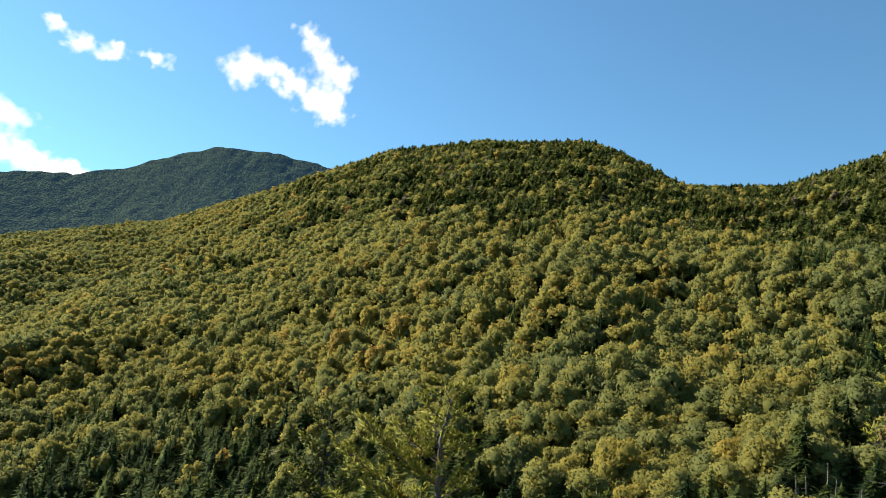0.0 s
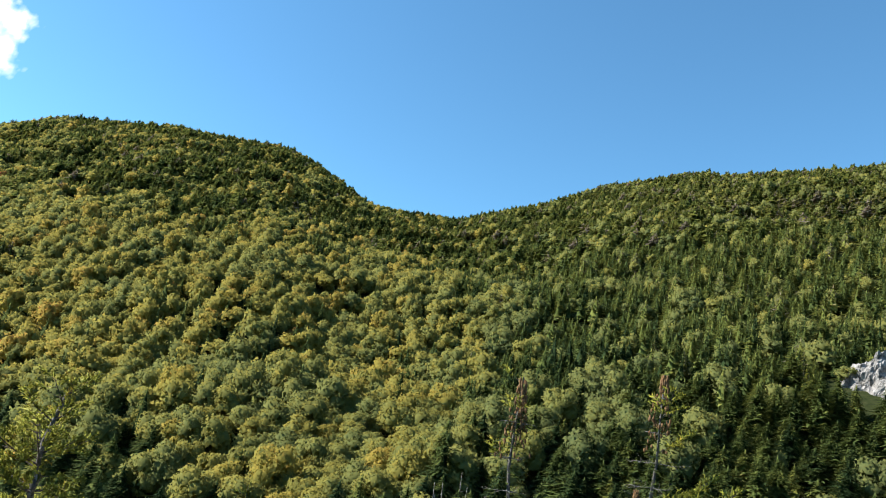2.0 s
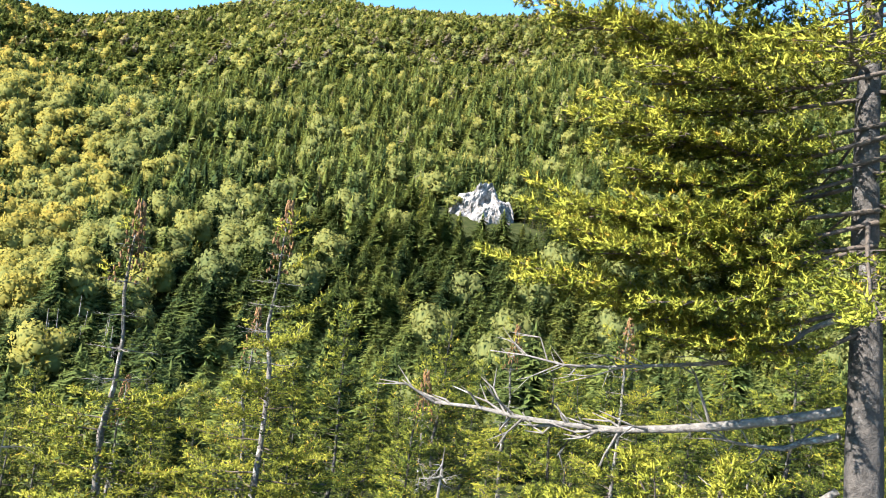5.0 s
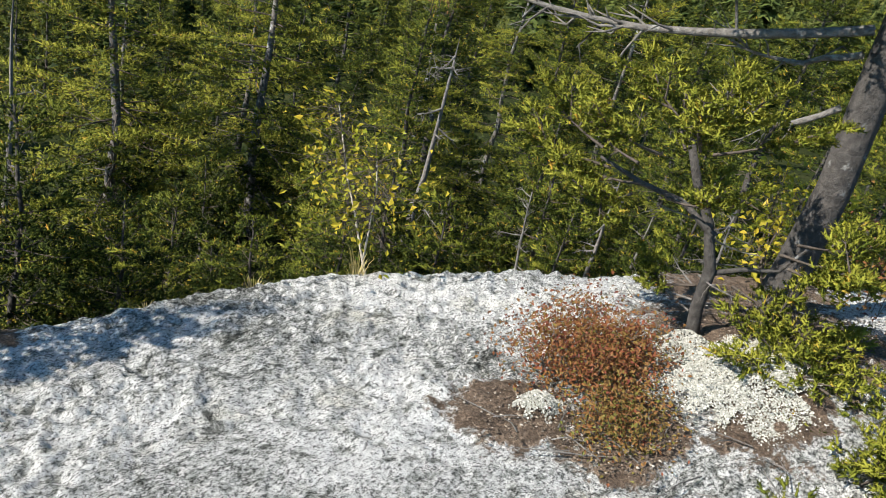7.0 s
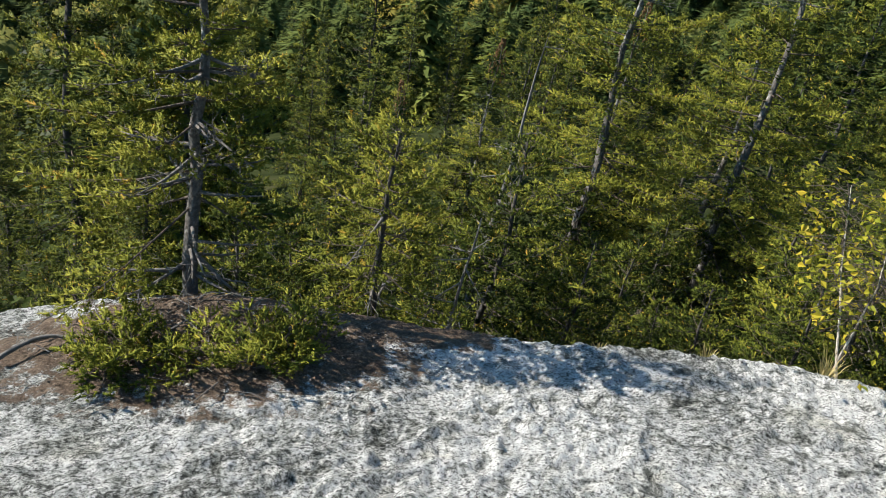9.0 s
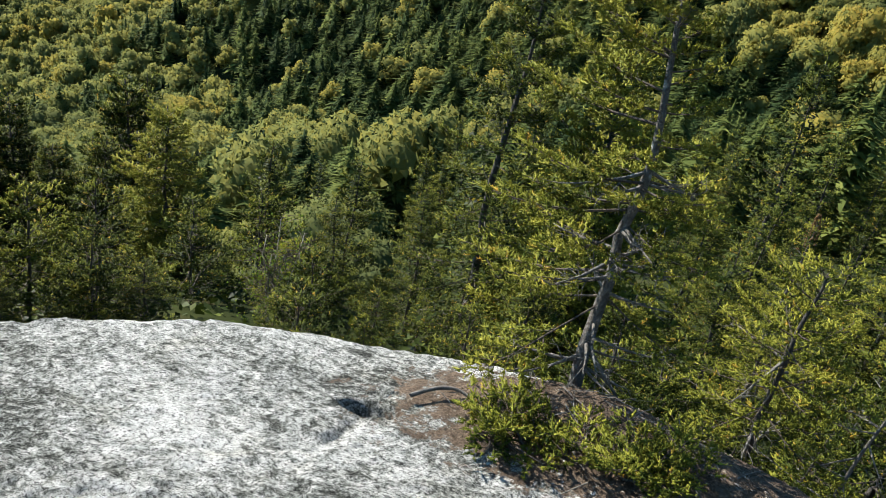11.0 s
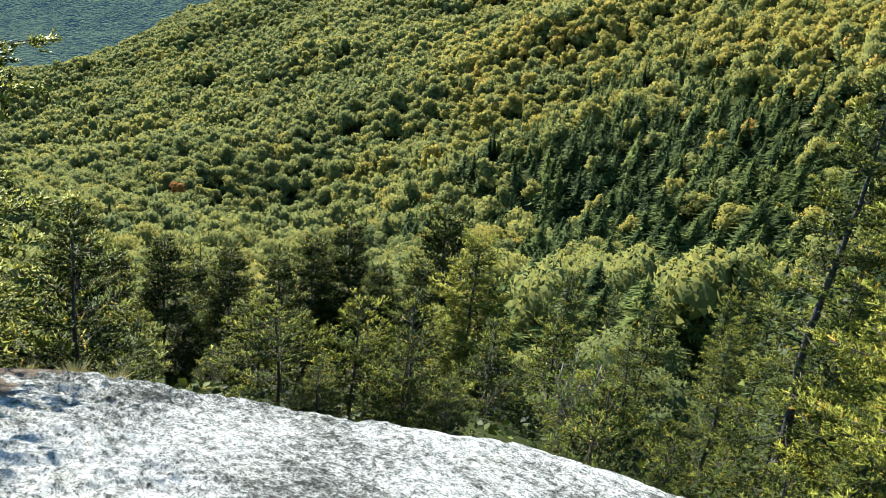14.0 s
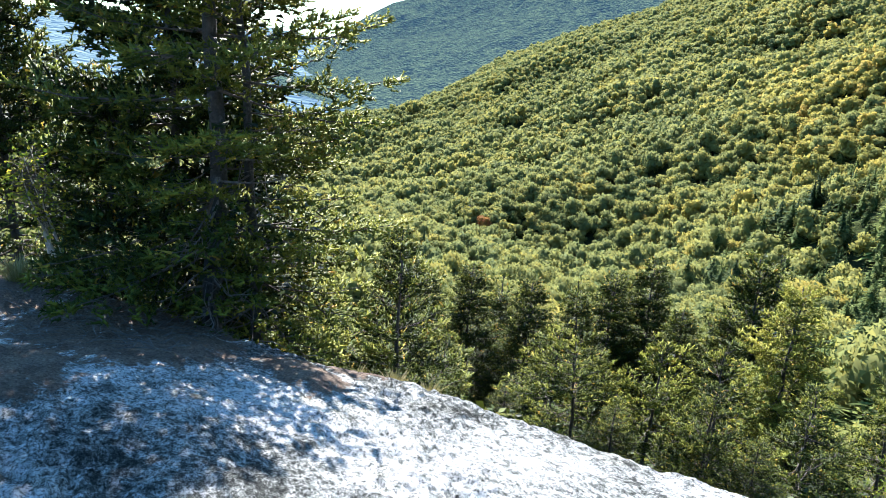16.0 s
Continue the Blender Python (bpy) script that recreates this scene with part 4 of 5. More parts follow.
def stand_mesh(name, side, slope, share, spacing, hard_t, soft_t):
    """A small stand of trees on a slope that rises along +y, as one mesh."""
    n = int(round((side / spacing) ** 2 * 1.12))
    k = int(math.ceil(math.sqrt(n)))
    cell = (np.arange(n) + rng.uniform(0, 0.2)) * (k * k / n)
    x = ((cell % k).astype(int) + 0.5 + rng.uniform(-0.5, 0.5, n)) / k * side - side / 2
    y = ((cell // k).astype(int) + 0.5 + rng.uniform(-0.42, 0.42, n)) / k * side - side / 2
    hard = rng.permutation(n) < share * n
    size = rng.uniform(0.62, 1.3, n)
    sets, slots = [], []
    for sel, temps, wide, high, slot, mid in ((hard, hard_t, 7.2, 8.0, 0, 0.42), (~hard, soft_t, 19.0, 8.3, 1, 0.42)):
        if sel.any():
            s = size[sel]
            tint = mid + rng.normal(0, 0.09 if slot == 0 else 0.13, sel.sum()) + (0.4 if slot else 0.2) * (rng.random(sel.sum()) < 0.025)
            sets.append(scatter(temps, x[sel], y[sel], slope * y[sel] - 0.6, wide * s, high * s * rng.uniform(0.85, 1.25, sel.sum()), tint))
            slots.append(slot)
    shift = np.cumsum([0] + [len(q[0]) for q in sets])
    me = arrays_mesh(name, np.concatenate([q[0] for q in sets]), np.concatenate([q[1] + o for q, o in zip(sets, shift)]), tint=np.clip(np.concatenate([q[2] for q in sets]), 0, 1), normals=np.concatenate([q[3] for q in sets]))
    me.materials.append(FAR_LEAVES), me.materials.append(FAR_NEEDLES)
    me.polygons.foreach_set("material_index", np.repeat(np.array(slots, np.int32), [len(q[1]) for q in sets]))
    return me


def woods(r0, r1, side, spacing, variants, hard_t, soft_t):
    """Stands of trees, set side by side up the slopes."""
    kinds = (("hardwood_forest", 0.93, "sunlit olive hardwood crowns turning to autumn colour"), ("mixed_forest", 0.55, "olive hardwoods with dark spruces among them"), ("spruce_forest", 0.06, "dark green pointed spruces and firs on the slope"))
    made = {}
    x, y = ground_spots(r0, r1, side, loose=0.12)
    r, az = np.hypot(x, y), np.degrees(np.arctan2(x, y))
    keep = r < np.interp(az, CREST_R_AZ, CREST_R) * 1.03
    keep &= ~((np.abs(az - OUTCROP[0]) * radians(1) * r < 12.5) & (r > 181) & (r < 204))
    x, y, r, az = x[keep], y[keep], r[keep], az[keep]
    el = np.degrees(np.arctan2(land(x, y) - EYE_Z, r))
    patch = value_noise(x, y, 60, 21) * 0.5 + value_noise(x, y, 16, 22) * 0.5
    # share of broad-leaved trees: the sunny lower slope; spruce on the summits, the steep side and the ravine
    share = 0.84 - 0.80 * smoothstep(18, 37, az) - 0.86 * smoothstep(16.5, 20.0, el) * smoothstep(-22, -9, az)
    line = np.interp(az, [-96, -60, -45, -40, -37, -32, -25, -20, -11, 0, 15], [-35, -33, -31, -24, -11, -5.7, -2, 1.7, 4.0, 2.5, 0])
    share = share - 0.66 * smoothstep(line + 3.0, line - 3.0, el)
    share = share + (patch - 0.5) * 1.1 * (1 - 0.6 * smoothstep(26, 45, az))
    share = np.where((az < -31) & (el > line), np.maximum(share, 0.85), share)
    share = np.where(r < np.interp(az, [-50, -34], [40, 92]), share * 0.12, share) + rng.uniform(-0.2, 0.2, len(x))
    warm = np.exp(-((az + 27) / 8) ** 2 - ((el - 3.2 - 0.22 * (az + 27)) / 1.5) ** 2)
    # hardwoods left of -28 degrees greener: the sunward air's veil put into their tone
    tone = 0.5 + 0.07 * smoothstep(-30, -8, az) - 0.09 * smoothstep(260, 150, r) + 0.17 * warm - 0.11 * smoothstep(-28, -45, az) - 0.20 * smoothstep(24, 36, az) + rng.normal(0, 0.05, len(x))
    # spruces toned darker near, paler far off and on the steep side
    spruce_tone = 0.5 + 0.16 * smoothstep(26, 52, az) * smoothstep(60, 140, r) + 0.12 * smoothstep(380, 520, r) - 0.15 * smoothstep(300, 200, r) + rng.normal(0, 0.05, len(x))
    for px, py, pr, pa, ps, pt, pn in zip(x, y, r, az, share, tone, spruce_tone):
        kind = 0 if ps > 0.70 else 1 if ps > 0.25 else 2
        back = 1 - (side * 0.7 / pr if pr + side > np.interp(pa, CREST_R_AZ, CREST_R) else 0)
        step = side * 0.5
        spots = [level(px * back + u, py * back + w, float(land(px * back + u, py * back + w))) for u, w in ((-step, 0), (step, 0), (0, -step), (0, step))]
        gx, gy = (spots[1][2] - spots[0][2]) / (spots[1][0] - spots[0][0]), (spots[3][2] - spots[2][2]) / (spots[3][1] - spots[2][1])
        rise, uphill = math.hypot(gx, gy), math.degrees(math.atan2(gx, gy))
        grade = int(np.argmin(np.abs(np.array(SLOPES) - rise)))
        key = (kind, grade, int(rng.integers(0, variants)))
        if key not in made:
            made[key] = stand_mesh(kinds[kind][0], side, SLOPES[grade], kinds[kind][1], spacing, hard_t, soft_t)
        ob = tagged(new(kinds[kind][0], made[key]), kinds[kind][2], "forest", kind="stuff")
        ob.matrix_world = pose(*level(px, py, float(land(px, py))), 0, 0, -uphill + rng.uniform(-8, 8)) @ Matrix.Diagonal((1.08, 1.12, rng.uniform(0.9, 1.15), 1))
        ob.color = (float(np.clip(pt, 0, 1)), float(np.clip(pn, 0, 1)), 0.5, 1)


tg = np.random.default_rng(12)
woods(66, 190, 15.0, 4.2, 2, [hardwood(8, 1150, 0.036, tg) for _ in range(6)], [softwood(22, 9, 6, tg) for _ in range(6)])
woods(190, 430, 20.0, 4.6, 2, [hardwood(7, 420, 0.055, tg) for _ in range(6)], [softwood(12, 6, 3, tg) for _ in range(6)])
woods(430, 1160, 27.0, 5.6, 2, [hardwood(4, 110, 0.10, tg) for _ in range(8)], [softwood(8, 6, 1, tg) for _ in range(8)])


def seedling_spot(x, y, top, own, kinds, g, label, group):
    """One more tree of the given kinds, of that height, turned and scaled at random."""
    src = kinds[g.integers(0, len(kinds))]
    px, py, pz = level(x, y, float(footing(np.array([x]), np.array([y]))[0]) - 0.12)
    c = copy_thing(src, pose(px, py, pz, g.uniform(-3, 3), g.uniform(-3, 3), g.uniform(0, 360)))
    s = top / own
    c.scale = (s * g.uniform(0.8, 1.2), s * g.uniform(0.8, 1.2), s)
    return tagged(c, label, "tree", group)


def ground_cover():
    """Ferns, seedlings and fallen leaves on the bench under the rim."""
    g = np.random.default_rng(515)
    a, r = np.radians(g.uniform(-92, 80, 13000)), 4.3 + 12 * g.random(13000) ** 1.4
    x, y = r * np.sin(a), r * np.cos(a)
    z = footing(x, y) + g.uniform(0.0, 0.22, len(x))
    ok = r > np.interp(np.degrees(a), RIM_AZ, RIM_R) + 1.0
    v, f = shard_quads(np.stack([x, y, z], 1)[ok], g.normal(size=(ok.sum(), 3)) * 0.6 + [0, 0, 1.0], g.uniform(0.03, 0.075, ok.sum()), g.uniform(0, 6.28, ok.sum()))
    thing("ground_cover", arrays_mesh("ground_cover", v, f, tint=np.repeat(np.clip(g.normal(0.16, 0.12, ok.sum()), 0, 0.6), 4)), NEEDLES, "low ferns and seedlings covering the bench below the ledge", "undergrowth", kind="stuff")


ground_cover()

# ---------------------------------------------------------------- spruces near at hand
ledge_z = lambda x, y: float(ledge_base(np.array([x]), np.array([y]))[0])
land_z = lambda x, y: float(footing(np.array([x]), np.array([y]))[0])

# the big spruce at the edge of the ledge
t = spruce(21, 6.2, 1.75, 0.36, 0.34, 5.0, 0.46, 0.058, 0.054, 0.102, 0.60, dead=0, full=0.95, bare_low=0.25, lean=(0.004, 0.030), wob=0.0015)
base = np.array([4.43, 0.83, 0.0])
for start, end, rad, tw in (((4.40, 0.80, 1.34), (3.80, 2.74, 1.34), 0.030, 24), ((4.40, 0.80, 1.67), (3.96, 2.50, 1.60), 0.016, 18), ((4.39, 0.82, 1.22), (4.42, 1.44, 1.15), 0.020, 10),
                            ((4.40, 0.82, 0.95), (4.44, 1.40, 0.94), 0.020, 16), ((4.40, 0.78, 1.80), (4.30, 1.34, 1.76), 0.016, 8), ((4.5, 0.55, 1.41), (4.75, -0.5, 1.45), 0.02, 12), ((4.5, 0.55, 0.95), (4.75, -0.3, 0.9), 0.016, 10)):
    a, b = (np.array(level(*(np.array(q) - base))) for q in (start, end))
    u = np.linspace(0, 1, 9)[:, None]
    pts = a + (b - a) * u + np.cumsum(t.g.normal(0, 0.012, (9, 3)), 0) - np.array([0, 0, 0.10]) * np.sin(u * 3.1)
    t.dead.append(t.bare(pts, rad, tw, 0.34))
for ex, ey, ez in ((3.61, 2.11, 2.46), (3.50, 2.29, 2.08), (3.70, 1.93, 2.87), (3.89, 1.49, 1.80), (3.78, 1.77, 2.68), (3.55, 2.15, 3.48), (3.75, 1.73, 3.92), (3.86, 1.40, 4.47), (3.58, 2.09, 2.26), (3.45, 1.75, 2.2), (3.9, 1.9, 1.95), (3.6, 1.5, 3.1), (3.75, 1.75, 3.3), (3.7, 1.6, 2.35), (3.8, 1.5, 2.75), (3.65, 1.95, 3.75), (3.9, 1.3, 3.6)):
    b = np.array(level(*(np.array([ex, ey, ez + 0.02]) - base)))
    a = np.array([0.0, 0.02, b[2] + 0.03])
    u = np.linspace(0, 1, 8)[:, None]
    pts = a + (b - a) * u + np.cumsum(t.g.normal(0, 0.012, (8, 3)), 0) - np.array([0, 0, 0.16]) * np.sin(u * 3.1)
    t.bough(pts, 0.013, 0.36, 0.046, 0.054, 0.62, 0.97, 0.2, 0.8)
    for off in (0.62, 0.8):
        c = pts[int(off * 7)]
        for sgn in (-1, 1):
            d = unit((b - a) + np.cross(b - a, [0, 0, 1.0]) * sgn * 0.7)
            t.bough(c + d * np.linspace(0, 0.36, 6)[:, None] + t.g.normal(0, 0.012, (6, 3)), 0.010, 0.4, 0.050, 0.054, 0.62, 0.97, 0.1, 0.8)
t.plant("spruce_tree", base + [0, 0, 0.18], "big old spruce with grey scaly trunk and dead lower branches", 11, 0.021, 0.008)

# the crooked young spruce before it
t = Tree(31)
t.stem([(0, 0, -0.1), (0.0, 0.02, 0.15), (-0.03, 0.0, 0.35), (-0.02, 0.06, 0.55), (-0.06, 0.14, 0.72), (-0.10, 0.2, 0.9)], 0.036, 0.016, 8)
t.stem([(-0.03, 0.02, 0.5), (-0.06, 0.18, 0.62), (-0.1, 0.36, 0.66), (-0.16, 0.55, 0.74)], 0.018, 0.008, 6)
t.stem([(-0.02, -0.0, 0.33), (0.02, -0.12, 0.38), (0.02, -0.26, 0.42), (0.0, -0.34, 0.55)], 0.014, 0.006, 6)
for az, e, z0, ln, oy, ox in ((200, 10, 0.62, 0.42, 0.25, -0.08), (-20, 12, 0.70, 0.50, 0.5, -0.14), (20, 15, 0.74, 0.34, 0.4, -0.1), (-60, 20, 0.80, 0.45, 0.3, -0.1), (60, 20, 0.85, 0.42, 0.2, -0.1), (-100, 25, 0.85, 0.40, 0.15, -0.1), (160, 22, 0.85, 0.45, 0.1, -0.08),
                              (0, 40, 0.92, 0.30, 0.2, -0.1), (120, 45, 0.92, 0.28, 0.2, -0.1), (-140, 35, 0.9, 0.35, 0.15, -0.1), (190, 5, 0.50, 0.38, -0.25, 0.0), (150, 0, 0.55, 0.35, -0.3, 0.02), (-30, 5, 0.66, 0.40, 0.35, -0.1), (-80, 5, 0.6, 0.4, 0.4, -0.1), (-5, 30, 0.78, 0.35, 0.55, -0.16), (220, 10, 0.45, 0.3, -0.3, 0.0), (170, -15, 0.3, 0.3, -0.1, 0.0), (-10, -10, 0.25, 0.25, 0.05, 0.0)):
    pts = bough_curve((ox, oy, z0), math.radians(az), math.radians(e), ln * 0.72, 0.06, t.g)
    t.bough(pts, 0.008, 0.5, 0.036, 0.042, 0.57, 0.98, 0.45, 1.0)
    for off in (3, 4, 5, 6):
        d = unit(t.g.normal(size=3) * 0.6 + unit(pts[-1] - pts[0]) + [0, 0, 0.5])
        t.bough(pts[off] + d * np.linspace(0, 0.17, 5)[:, None], 0.006, 0.5, 0.034, 0.043, 0.60, 0.98, 0.15, 1.0)
for q in range(8):
    t.dead.append(t.bare(bough_curve((0, 0.05, 0.12 + 0.06 * q), t.g.uniform(0, 6.28), 0.1, 0.28, 0.05, t.g, 4), 0.006, 7, 0.14))
t.plant("spruce_sapling", (3.46, 1.0, ledge_z(3.46, 1.0)), "crooked young spruce with tufted yellow-green crown on the ledge", 10, 0.017, 0.009, category="tree", dip=True)

# pine-like spruce on its mound of earth, and the smaller one beyond
t = spruce(41, 2.05, 0.72, 0.22, 0.15, 5, 0.48, 0.038, 0.042, 0.036, 0.60, bias=(-0.30, 0.05), dead=24, dead_len=0.34, full=0.9, lean=(0.05, 0.02), bare_low=0.3, wob=0.011)
t.dead.append(t.bare([(0.02, 0, 0.2), (0.12, -0.04, 0.1), (0.25, -0.06, -0.02)], 0.014, 3, 0.1))
t.plant("spruce_tree", (0.18, 3.62, ledge_z(0.18, 3.58)), "thin lichen-grey spruce rooted in a mound on the ledge", 12, 0.015, 0.007, bark=PALE_BARK, dip=True)
t = spruce(43, 1.55, 0.60, 0.34, 0.13, 5, 0.46, 0.036, 0.046, 0.026, 0.56, inner=0, dead=10, dead_len=0.4, full=0.9)
t.plant("spruce_tree", (1.26, 4.45, -0.85), "small spruce with bare lower trunk below the rim", 9, 0.016, 0.009)

# spruces below the rim: a few grown ones, then their like
def grown(seed, h, r, **kw):
    t = spruce(seed, h, r, kw.pop("clear", 0.06), kw.pop("dz", 0.42), kw.pop("per", 5), 0.46, 0.062, 0.080, 0.085, kw.pop("tone", 0.42), dead=kw.pop("dead", 8), dead_len=0.7, full=kw.pop("full", 0.85), inner=1500, **kw)
    return t


first = grown(51, 6.75, 1.8, thin_top=0.85, dead=14, tone=0.60, cones=True).plant("spruce_tree", (5.88, 9.04, land_z(5.88, 9.04)), "spruce with a sparse brown cone-hung top and pale trunk", 6, 0.024, 0.022, group="spruces below the rim", h=6.75, bark=PALE_BARK)
second = grown(52, 7.1, 1.9, thin_top=0.8, dead=12, tone=0.58, cones=True).plant("spruce_tree", (8.03, 8.6, land_z(8.03, 8.6)), "tall spruce with a thin weathered top", 6, 0.024, 0.022, group="spruces below the rim", h=7.1, bark=PALE_BARK)
third = grown(53, 5.9, 1.35, per=6, tone=0.33, full=0.9).plant("spruce_tree", (-1.14, 10.1, land_z(-1.14, 10.1)), "ragged spruce with brown cones at its top", 6, 0.024, 0.022, group="spruces below the rim", h=5.9)
young = spruce(54, 3.0, 1.1, 0.04, 0.20, 7.0, 0.46, 0.054, 0.066, 0.05, 0.62, dead=6, full=0.97, inner=500, bare_low=0.1).plant("spruce_tree", (-6.0, 10.08, land_z(-6.0, 10.08)), "bright yellow-green young spruce below the ledge", 6, 0.022, 0.020, group="spruces below the rim", h=3.0)
slim = spruce(55, 2.9, 0.90, 0.05, 0.15, 8.0, 0.46, 0.050, 0.064, 0.04, 0.20, dead=6, dead_len=0.35, full=0.97, inner=220).plant("spruce_tree", (-10.36, 7.54, land_z(-10.36, 7.54)), "slim dark spruce below the ledge", 6, 0.022, 0.024, group="spruces below the rim", h=2.9)
low = spruce(56, 2.3, 0.95, 0.03, 0.19, 6, 0.46, 0.050, 0.060, 0.04, 0.26, dead=8, dead_len=0.6, full=0.92).plant("spruce_tree", (2.6, 5.6, land_z(2.6, 5.6)), "low bushy spruce with dead grey twigs under the rim", 6, 0.020, 0.018, group="spruces below the rim", h=2.3)


def again(src, x, y, top, turn, own, sink=0.0):
    """Another of the same kind, with its top at the given height."""
    x0, y0, z = level(x, y, land_z(x, y) - sink)
    x, y, top = level(x, y, top)
    s = max(0.35, (top - z) / own)
    c = copy_thing(src, pose(x, y, z, 0, 0, turn))
    c.scale = (s ** 0.8, s ** 0.8, s)
    return c


for k, (src, own, x, y, top) in enumerate((
        (slim, 2.9, -9.33, 8.05, -1.68), (slim, 2.9, -11.07, 6.43, -1.33), (slim, 2.9, -9.81, 10.44, -1.83), (slim, 2.9, -9.65, 11.26, -1.54), (slim, 2.9, -8.44, 12.81, -1.15), (slim, 2.9, -11.19, 8.93, -2.6), (slim, 2.9, -9.23, 9.06, -1.94), (slim, 2.9, -8.18, 10.53, -1.94), (slim, 2.9, -12.04, 7.73, -2.49), (slim, 2.9, -7.88, 11.38, -1.92), (third, 5.9, -9.3, 14.7, -1.4),
        (young, 3.0, -7.4, 12.2, -2.4), (young, 3.0, -3.2, 8.6, -2.6), (low, 2.3, -2.4, 6.6, -1.6), (low, 2.3, -3.6, 6.2, -2.2), (low, 2.3, -4.6, 5.4, -2.3), (third, 5.9, -0.2, 7.2, -0.3), (low, 2.3, -0.6, 5.4, -0.6), (low, 2.3, 0.5, 5.2, -0.2),
        (third, 5.9, 1.6, 7.4, -0.1), (young, 3.0, 0.3, 9.8, 1.45), (low, 2.3, 1.9, 5.0, -0.55), (low, 2.3, 3.2, 5.2, -0.35), (low, 2.3, 3.9, 4.6, -0.5), 
        (low, 2.3, 4.7, 4.3, -0.35), (low, 2.3, 5.3, 3.6, -0.3), (low, 2.3, 5.9, 4.6, -0.2), (third, 5.9, 7.8, 5.9, 1.1), (low, 2.3, 6.2, 2.9, -0.4), (first, 6.75, 9.0, 6.6, 1.6),
        (third, 5.9, 8.3, 4.2, 0.6), (third, 5.9, 9.7, 5.0, 1.5), (low, 2.3, 7.2, 3.6, -0.1), (third, 5.9, 9.6, 3.0, 1.3), (third, 5.9, 8.2, 2.3, 0.7), (low, 2.3, 6.9, 1.9, 0.1), (third, 5.9, 10.6, 1.4, 1.6), (third, 5.9, 8.8, 0.6, 1.2), (low, 2.3, 7.6, 1.1, 0.1),
        (second, 7.1, 9.3, 10.6, 2.6), (first, 6.75, 7.3, 11.4, 1.4), (first, 6.75, 4.9, 11.6, 0.5), (second, 7.1, 3.2, 11.0, -0.2), (third, 5.9, 11.8, 8.2, 2.4), (second, 7.1, 13.0, 5.2, 2.6), (third, 5.9, 12.6, 2.4, 2.6), (first, 6.75, 14.8, 8.4, 2.6),
        (third, 5.9, 2.4, 14.2, -0.9), (third, 5.9, 0.6, 12.6, -1.0), (third, 5.9, -2.6, 13.4, -1.9), (third, 5.9, -4.4, 13.8, -2.6), (third, 5.9, -12.4, 10.6, -3.2), (third, 5.9, -6.6, 15.4, -2.2), (third, 5.9, -5.0, 16.6, -2.4), (third, 5.9, -10.6, 14.6, -3.0), (third, 5.9, -14.6, 11.4, -3.4), (slim, 2.9, -11.0, 11.8, -2.4), (third, 5.9, -14.8, 7.0, -3.4), (third, 5.9, -15.4, 9.4, -3.2), (slim, 2.9, -7.0, 9.0, -2.6), (low, 2.3, -6.4, 7.6, -3.0), (low, 2.3, -8.2, 7.0, -3.2), (low, 2.3, -7.6, 5.2, -2.6), (third, 5.9, -1.8, 15.6, -2.4), (slim, 2.9, -13.0, 8.2, -2.8), (third, 5.9, -12.6, 12.4, -3.0), (third, 5.9, -13.5, 5.0, -2.6))):
    again(src, x, y, top, 47 * k, own)

# spruces on the slope under the ledge, out to the valley floor
def valley_trees():
    g = np.random.default_rng(818)
    kinds = []
    for q in range(4):
        t = spruce(480 + q, 9.0, 1.55 + 0.12 * q, 0.05, 0.50, 5.5, 0.46, 0.16, 0.19, 0.10, 0.20 + 0.05 * q, dead=0, full=0.9, inner=700, thin_top=0.15 * (q % 2))
        x, y = ((-16.5, 24.0), (6.0, 26.0), (21.0, 20.0), (-2.0, 30.0))[q]
        kinds.append(t.plant("spruce_tree", (x, y, land_z(x, y)), "dark green spruce on the slope below the ledge", 5, 0.060, 0.064, group="spruces on the lower slope"))
    x, y = ground_spots(16, 66, 4.9)
    r, az = np.hypot(x, y), np.degrees(np.arctan2(x, y))
    keep = ~((az < -18) & (r < 60) & (g.random(len(r)) < 0.55)) & ~((az > 25) & (r < 20))
    keep &= np.hypot(x + 10, y - 26) > 5.5
    for px, py, pr in zip(x[keep], y[keep], r[keep]):
        high = g.uniform(5.0, 10.5) * np.interp(pr, [16, 40, 66], [0.55, 0.8, 1.0]) * (0.75 if px < -0.45 * py else 1)
        seedling_spot(px, py, high, 9.0, kinds, g, "dark green spruce on the slope below the ledge", "spruces on the lower slope")
    # about the pale outcrop
    ca, sa = math.cos(radians(OUTCROP[0])), math.sin(radians(OUTCROP[0]))
    for side in (-1, 1):
        for q in range(14):
            across, out = side * g.uniform(11.5, 25.0), g.uniform(182, 206)
            seedling_spot(out * sa + across * ca, out * ca - across * sa, g.uniform(6.0, 9.5), 9.0, kinds, g, "dark green spruce beside a pale outcrop", "spruces about the outcrop")


valley_trees()


